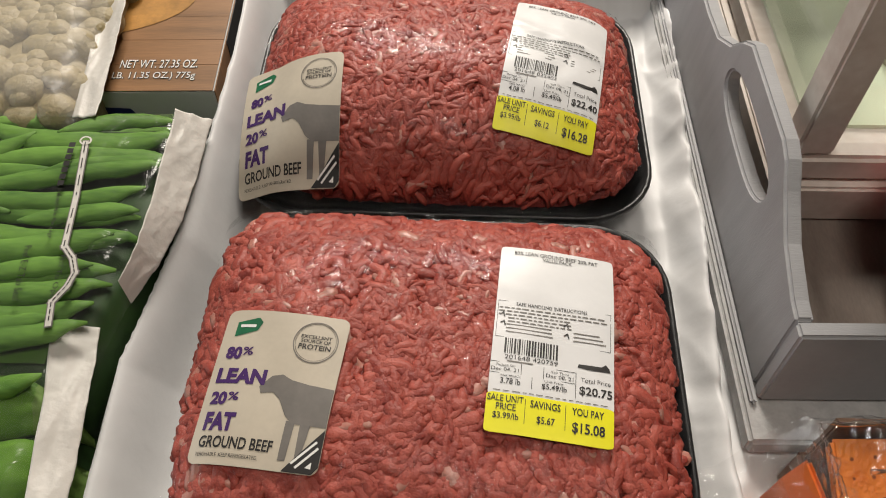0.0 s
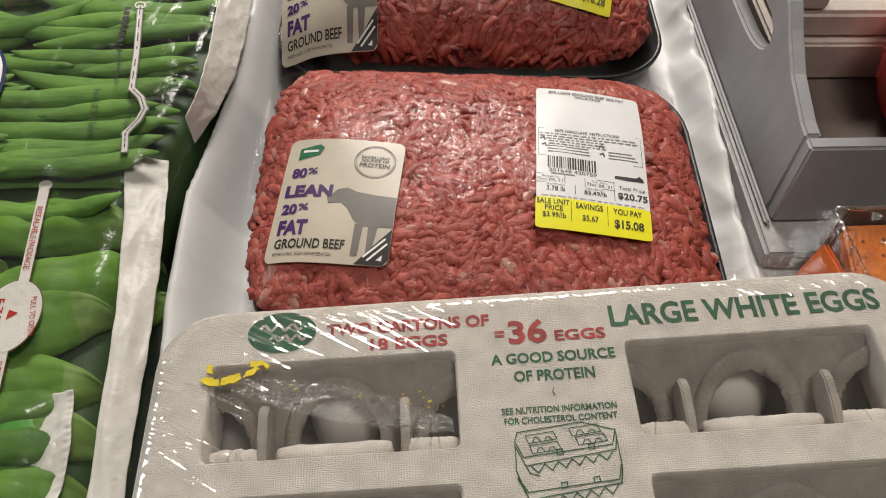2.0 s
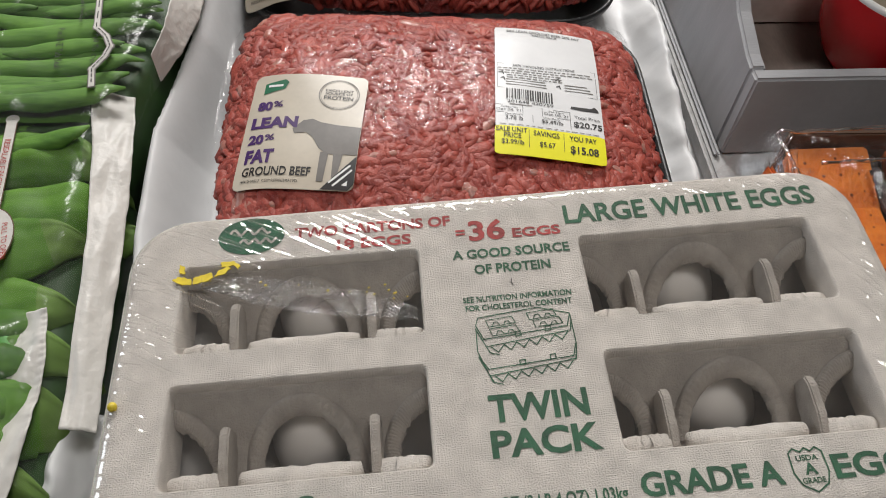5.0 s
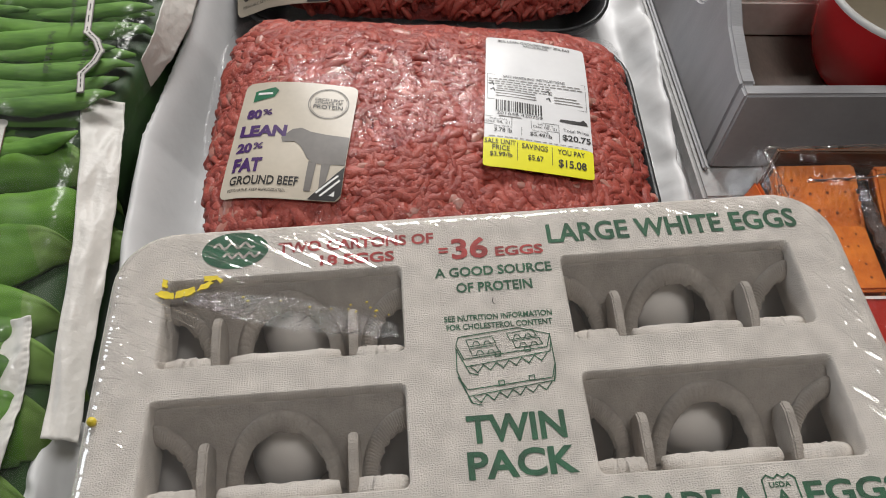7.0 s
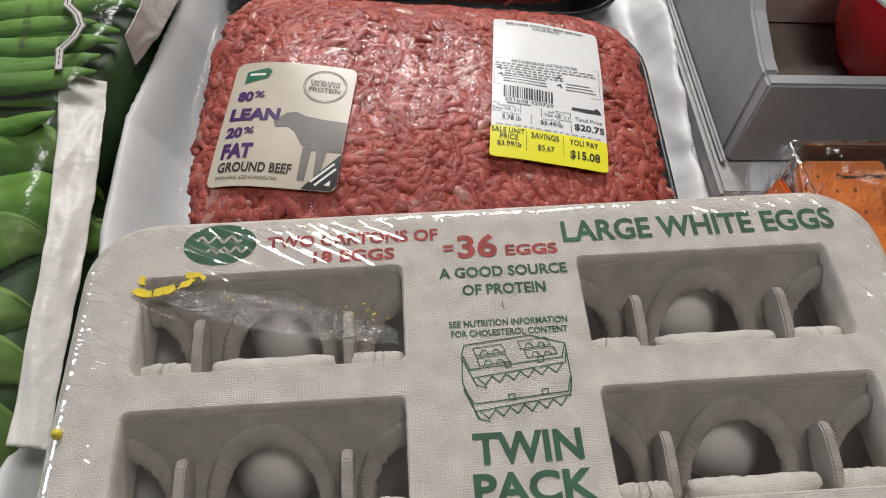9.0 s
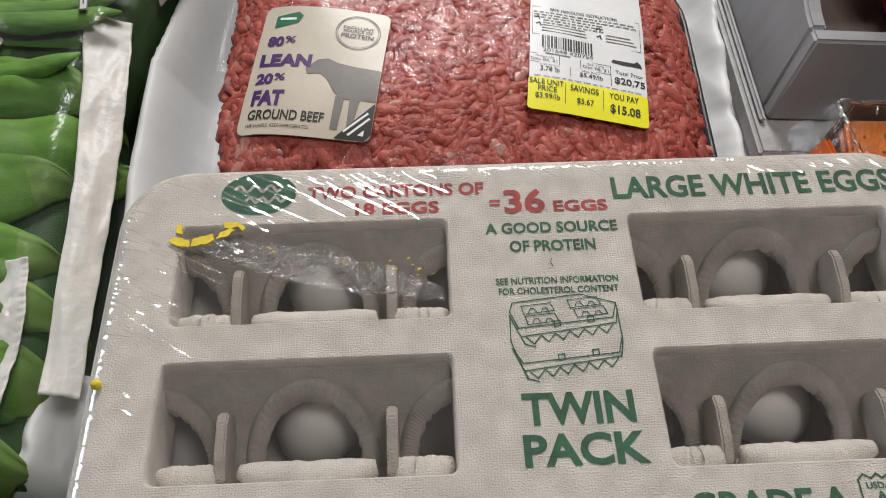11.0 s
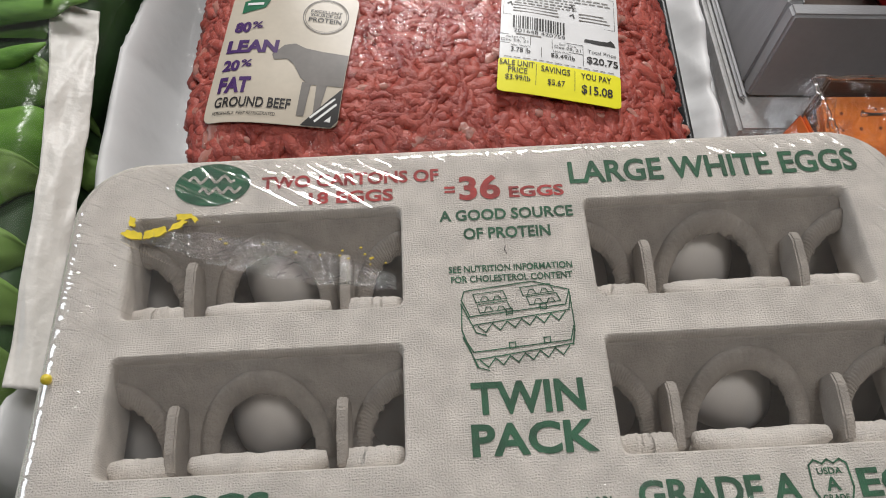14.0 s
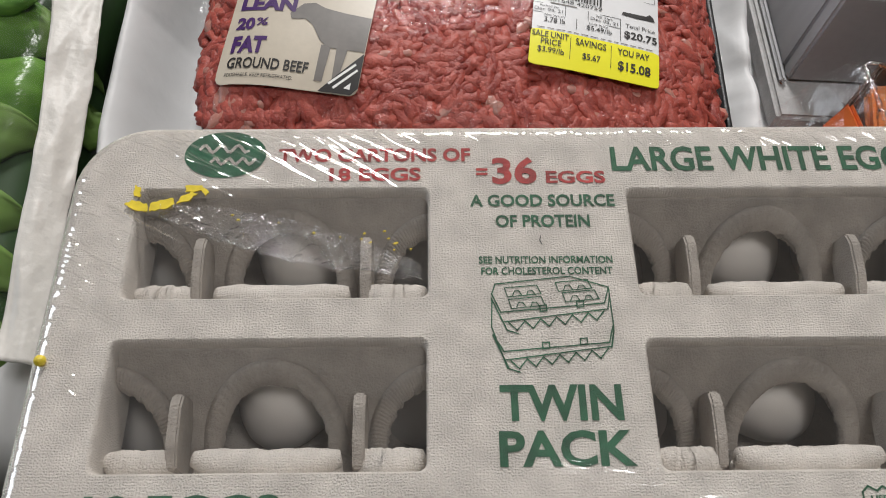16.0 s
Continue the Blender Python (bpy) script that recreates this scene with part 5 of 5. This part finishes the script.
F1 = pillow(-0.36, bean_side, 0.170, 0.362, 0.074, 0.014, 0.05)
bag_body(b1, -0.36, bean_side, 0.170, 0.362, F1, GAPGREEN, 0.012, label="dark green filler for the shade between beans")
rb = random.Random(4)
for k in range(15):
    y = 0.183 + 0.0122 * k
    x = bean_side(y) - 0.062 + rb.uniform(-0.008, 0.004)
    bean(b1, x, y + 0.001, F1, rb.uniform(0.105, 0.122), rb.uniform(0.0068, 0.0086), rb.uniform(-6, 10), rb.uniform(-0.011, 0.012), BEAN, flat=0.6, lift=rb.uniform(-0.003, 0.0012), pointed=0.62)
    bean(b1, x - 0.078 + rb.uniform(-0.014, 0.014), y + rb.uniform(-0.005, 0.005), F1, rb.uniform(0.085, 0.11), rb.uniform(0.0060, 0.0082), rb.uniform(-20, 38), rb.uniform(-0.011, 0.011), BEAN, flat=0.6, lift=rb.uniform(-0.004, 0.002), pointed=0.62)
    if k % 3 == 1:
        bean(b1, x + 0.018, y + 0.007, F1, 0.066, 0.0060, rb.uniform(4, 24), 0.004, BEAN, flat=0.6, lift=0.0008, pointed=0.7)
bag_film(b1, -0.36, bean_side, 0.172, 0.360, F1, 0.0016)
seal(b1, [(-0.160, 0.353), (-0.160, 0.322), (-0.1605, 0.286), (-0.162, 0.256), (-0.167, 0.232)], [(-0.143, 0.362), (-0.145, 0.320), (-0.148, 0.284), (-0.156, 0.252), (-0.1655, 0.230)], lambda s, t: 0.0785 - 0.018 * s - 0.004 * t, amp=0.002, seed=2.0)
z1 = Print(b1, lambda x, y, lift: (x, y, F1(x, y) + 0.0042 + lift), True)
zipline = [(-0.206, 0.325), (-0.202, 0.287), (-0.198, 0.251), (-0.1915, 0.243), (-0.188, 0.234), (-0.190, 0.226), (-0.1955, 0.217), (-0.194, 0.205)]
z1.line(zipline, 0.0042, GREYINK, 0.0)
z1.line(zipline, 0.0030, SEAL, 0.0003)
z1.ring(-0.2063, 0.3265, 0.0034, 0.001, SEAL, 0.0005)
for k in range(22):
    t0 = k / 22 * 7
    i = int(t0)
    (ax, ay), (bx, by) = zipline[i], zipline[i + 1]
    u = t0 - i
    z1.line([(ax + (bx - ax) * u, ay + (by - ay) * u), (ax + (bx - ax) * min(1, u + 0.18), ay + (by - ay) * min(1, u + 0.18))], 0.0006, BLACKINK, 0.0007)
for k in range(7):
    z1.rect(-0.2150, -0.2115, 0.3215 - 0.0045 * k, 0.3250 - 0.0045 * k, BLACKINK, 0.0)
z1.text("Resealable Package", -0.2145, 0.292, 0.036, 0.0030, BLACKINK, 0.0, 0.0, -82)
z1.text("Pull To Open", -0.1990, 0.245, 0.028, 0.0038, BLACKINK, 0.0, 0.0, -88)
z1.text("Peel E-Z Tab Seal", -0.2195, 0.252, 0.034, 0.0038, BLACKINK, 0.0, 0.0, -84)
ov = [(-0.302 + 0.0305 * math.cos(2 * math.pi * k / 40), 0.252 + 0.047 * math.sin(2 * math.pi * k / 40)) for k in range(40)]
z1.shape([(x + (-0.302 - x) * -0.06, y + (0.252 - y) * -0.05) for x, y in ov], NAVY, 0.0, "oval_badge", "white oval badge with a navy border")
z1.shape(ov, WHITEINK, 0.0005, "oval_badge")
for k in range(3):
    z1.rect(-0.288, -0.278, 0.262 - 0.016 * k, 0.271 - 0.016 * k, NAVY, 0.0009)

# bag of snap peas
b2 = thing("snap_pea_bag", Matrix(), "clear bag of sugar snap peas with a white crimped seal", "bag of peas")
F2 = pillow(-0.36, -0.182, -0.02, 0.214, 0.064, 0.018, 0.03)
bag_body(b2, -0.36, -0.182, -0.02, 0.212, F2, GAPGREEN, 0.012, label="dark green filler for the shade between pods")


def pod(parent, x, y, f, length, half, turn, bend, lift, seed):
    """A broad flat pod: swollen over its peas, with a raised seam and a pale drawn-out tip."""
    nu, nv = 36, 15
    ca, sa = math.cos(radians(turn)), math.sin(radians(turn))
    top, under = [], []
    for i in range(nu):
        s = -1 + 2 * i / (nu - 1)
        wide = half * max(0.03, (1 - abs(s) ** (2.6 if s < 0 else 1.9))) ** 0.75
        for j in range(nv):
            q = -1 + 2 * j / (nv - 1)
            lx, ly = s * length / 2, bend * (1 - s * s) + q * wide + 0.0015 * nz(s * 2, q, seed)
            px_, py_ = x + ca * lx - sa * ly, y + sa * lx + ca * ly
            swell = (1 - abs(q) ** 2.4) * (0.0060 + 0.0012 * math.cos(s * 10 + seed)) * (wide / half) + 0.0009 * math.exp(-((q - 0.72) / 0.10) ** 2)
            crease = 0.0016 * nz(lx, ly * 2.5, seed, 60) + 0.0010 * abs(nz(lx * 2, ly, seed + 3, 110))
            z = min(f(px_, py_), 0.068) + lift - 0.0065 + swell + crease + 0.0030 * q
            top.append((px_, py_, z))
            under.append((px_, py_, z - 0.0022))
    g = grid_faces(nv, nu)
    o = nu * nv
    rim = [i for i in range(nv)] + [j * nv + nv - 1 for j in range(1, nu)] + [(nu - 1) * nv + i for i in range(nv - 2, -1, -1)] + [j * nv for j in range(nu - 2, 0, -1)]
    fs = [q[::-1] for q in g] + [tuple(i + o for i in q) for q in g] + [(rim[k], rim[(k + 1) % len(rim)], rim[(k + 1) % len(rim)] + o, rim[k] + o) for k in range(len(rim))]
    ob = mesh_object("pea_pod", top + under, fs, POD, parent)
    ob.data.materials.append(PODTIP)
    for pl_ in ob.data.polygons:
        if min(pl_.vertices) % o // nv > nu * 0.80:
            pl_.material_index = 1
    return ob


for k in range(8):
    y = -0.012 + 0.0285 * k
    for x in (-0.226, -0.292, -0.345):
        if y > 0.196:
            continue
        pod(b2, x + rb.uniform(-0.010, 0.010), y + rb.uniform(-0.004, 0.004), F2, rb.uniform(0.085, 0.105), rb.uniform(0.0165, 0.0205), rb.uniform(2, 26), rb.uniform(-0.002, 0.007), rb.uniform(-0.003, 0.0015), k * 3.7 + x * 50)
bag_film(b2, -0.36, -0.184, -0.018, 0.198, F2, 0.0016)
s2 = Print(b2, lambda x, y, lift: (x, y, F2(x, y) + 0.0040 + lift), True)
nxb = 30
mesh_object("top_band", [(x, y, F2(x, min(y, 0.203)) + 0.0012 + 0.0006 * nz(x, i, 2, 40)) for i, y in enumerate((0.190, 0.200, 0.2125)) for x in np.linspace(-0.36, -0.197, nxb)] , grid_faces(nxb, 3), BAND, b2, "green printed top band")
seal(b2, [(-0.1985, 0.213), (-0.190, 0.160), (-0.184, 0.110), (-0.181, 0.060), (-0.179, 0.012)], [(-0.1765, 0.213), (-0.172, 0.170), (-0.169, 0.110), (-0.168, 0.060), (-0.166, 0.012)], lambda s, t: 0.0655 - 0.006 * s, amp=0.003, seed=5.0)
s2.line([(-0.234, 0.186), (-0.2295, 0.128)], 0.0057, CARDBROWN, 0.0)
s2.line([(-0.234, 0.186), (-0.2295, 0.128)], 0.0050, SEAL, 0.0003)
s2.ring(-0.234, 0.189, 0.0034, 0.0033, SEAL, 0.0004)
s2.ring(-0.2305, 0.1085, 0.0141, 0.0005, CARDBROWN, 0.0, ry=0.0205)
s2.shape([(-0.2305 + 0.0136 * math.cos(2 * math.pi * k / 40), 0.1085 + 0.0198 * math.sin(2 * math.pi * k / 40)) for k in range(40)], SEAL, 0.0003, "tab_print", "pale pull tab print")
s2.line([(-0.2290, 0.090), (-0.2270, 0.060)], 0.0057, CARDBROWN, 0.0)
s2.line([(-0.2290, 0.090), (-0.2270, 0.060)], 0.0050, SEAL, 0.0003)
s2.text("RESEALABLE PACKAGE", -0.2345, 0.1745, 0.040, 0.0028, REDPRINT, 0.0006, 0.0, -85.5)
s2.text("RESEALABLE", -0.2300, 0.084, 0.024, 0.0028, REDPRINT, 0.0006, 0.0, -86)
s2.text("E-Z TAB", -0.2390, 0.1180, 0.020, 0.0036, REDPRINT, 0.0006, 0.02, -86)
s2.text("PULL TO OPEN", -0.2235, 0.1185, 0.022, 0.0026, REDPRINT, 0.0006, 0.0, -80)
s2.shape([(-0.2320, 0.1120), (-0.2275, 0.1100), (-0.2322, 0.1065)], REDPRINT, 0.0006)

# third bag, bright green corner
b3 = thing("vegetable_bag", Matrix(), "bright green vegetable bag with a folded white corner", "bag of vegetables")
F3 = pillow(-0.36, -0.196, -0.16, 0.074, 0.068, 0.020, 0.050)
bag_body(b3, -0.36, -0.199, -0.16, 0.072, F3, BRIGHTGREEN, 0.004, label="bright green printed bag")
for k in range(9):
    bean(b3, -0.250 + rb.uniform(-0.01, 0.01), 0.056 - 0.019 * k, F3, 0.105, 0.0095, rb.uniform(4, 16), 0.004, POD, "pea_pod", 0.45, 0.001, 0.4)
bag_film(b3, -0.36, -0.199, -0.158, 0.071, F3, 0.002)
seal(b3, [(-0.2110, 0.070), (-0.2130, 0.04), (-0.2150, 0.0), (-0.216, -0.06)], [(-0.1940, 0.070), (-0.1900, 0.045), (-0.1905, 0.012), (-0.2000, -0.06)], lambda s, t: 0.062 + 0.006 * s * (1 - t), seed=8.0)

# crumpled white plastic below the bags
v, nlx, nly = [], 44, 44
for j in range(nly):
    for i in range(nlx):
        a, b = 2 * i / (nlx - 1) - 1, 2 * j / (nly - 1) - 1
        x, y = -0.196 + 0.036 * a, 0.008 + 0.030 * b
        k = max(0.0, 1 - a ** 4) * max(0.0, 1 - b ** 4)
        v.append((x, y, 0.001 + 0.044 * k ** 0.5 + (0.012 * nz(x, y, 2, 40) - 0.008 * abs(nz(x, y, 4, 70))) * k))
tagged(mesh_object("plastic_wad", v, grid_faces(nlx, nly), PLASTIC), "crumpled wad of white plastic under the bags", "plastic bag")

# ---- printed box and cauliflower bag behind ----
bx = thing("food_box", pose(-0.1495, 0.394, 0.0, 0, 0, 0.5), "food carton with a printed wood-plank top", "box")
part("carton_body", box_bm(-0.30, 0, 0, 0.20, 0.0005, 0.0545, 0.0008), BOXWHITE, bx, "white card carton")
part("side_print", box_bm(0.0002, 0.0008, 0.001, 0.199, 0.020, 0.0540), WOODPRINT, bx, "wood-plank printed side")
part("side_band", box_bm(0.0009, 0.0013, 0.050, 0.199, 0.022, 0.0540), BLACKINK, bx, "dark printed side band")
for k in range(8):
    y0 = 0.0252 * k
    part("printed_plank", box_bm(-0.2995, -0.0005, y0 + 0.0002, y0 + 0.0250, 0.0547, 0.0551), WOODPRINT, bx)
bp_ = Print(bx, lambda x, y, lift: (x, y, 0.0553 + lift))
for s, x0, y0, ww in (("NET WT. 27.35 OZ.", -0.0655, 0.0215, 0.0515), ("(1 LB. 11.35 OZ.) 775g", -0.0760, 0.0095, 0.0620)):
    bp_.text(s, x0 - 0.0003, y0 - 0.0003, ww + 0.0006, 0.0088, BLACKINK, 0.0, 0.045)
    bp_.text(s, x0, y0, ww, 0.0080, WHITEINK, 0.0004, 0.0)
pot = [(-0.022 - 0.055 + 0.05 * math.cos(2 * math.pi * k / 30), 0.085 + 0.028 * math.sin(2 * math.pi * k / 30) + 0.012 * math.cos(2 * math.pi * k / 30)) for k in range(30)]
bp_.shape(pot, POTATO, 0.0002, "food_print", "golden food picture")
bf = Print(bx, lambda x, y, lift: (x, -lift, y))
bf.shape([(-0.115, 0.030), (-0.050, 0.024), (-0.058, 0.040), (-0.115, 0.044)], NAVY, 0.0006, "navy_mark")
bf.rect(-0.30, -0.002, 0.0105, 0.0115, GREYINK, 0.0006)

cb = thing("cauliflower_bag", pose(0, 0, 0), "clear bag of white cauliflower florets with a pale seal", "bag of cauliflower")
F4 = pillow(-0.40, -0.222, 0.350, 0.58, 0.082, 0.03, 0.06)
bag_body(cb, -0.40, -0.224, 0.352, 0.58, F4, CAULI, 0.008, label="pale cauliflower mass")
V, Fc = [], []
rc = random.Random(12)
tb = bmesh.new()
bmesh.ops.create_icosphere(tb, subdivisions=3, radius=1.0)
tb.verts.index_update()
ball_v, ball_f = [q.co.copy() for q in tb.verts], [tuple(q.index for q in p.verts) for p in tb.faces]
tb.free()
for k in range(210):
    x, y = rc.uniform(-0.33, -0.226), rc.uniform(0.356, 0.56)
    r = rc.uniform(0.006, 0.013)
    c = Vector((x, y, F4(x, y) - r * 0.8 - rc.uniform(0, 0.002)))
    o = len(V)
    for q in ball_v:
        d = r * (1 + 0.16 * (0.5 - abs(noise.noise(q * 3.2 + c * 300))) + 0.10 * (0.4 - abs(noise.noise(q * 8.0 + c * 500))))
        V.append((c.x + q.x * d, c.y + q.y * d, c.z + q.z * d * 0.8))
    Fc += [tuple(i + o for i in p) for p in ball_f]
tagged(mesh_object("floret_mass", V, Fc, CAULI, cb, "cream cauliflower curds"), kind="stuff")
bag_film(cb, -0.40, -0.224, 0.352, 0.58, F4, 0.003, FILM_HAZE)
seal(cb, [(-0.243, 0.58), (-0.231, 0.46), (-0.2235, 0.352)], [(-0.228, 0.58), (-0.214, 0.46), (-0.2075, 0.350)], lambda s, t: 0.073 + 0.002 * s, seed=11.0, name="seal_strip")
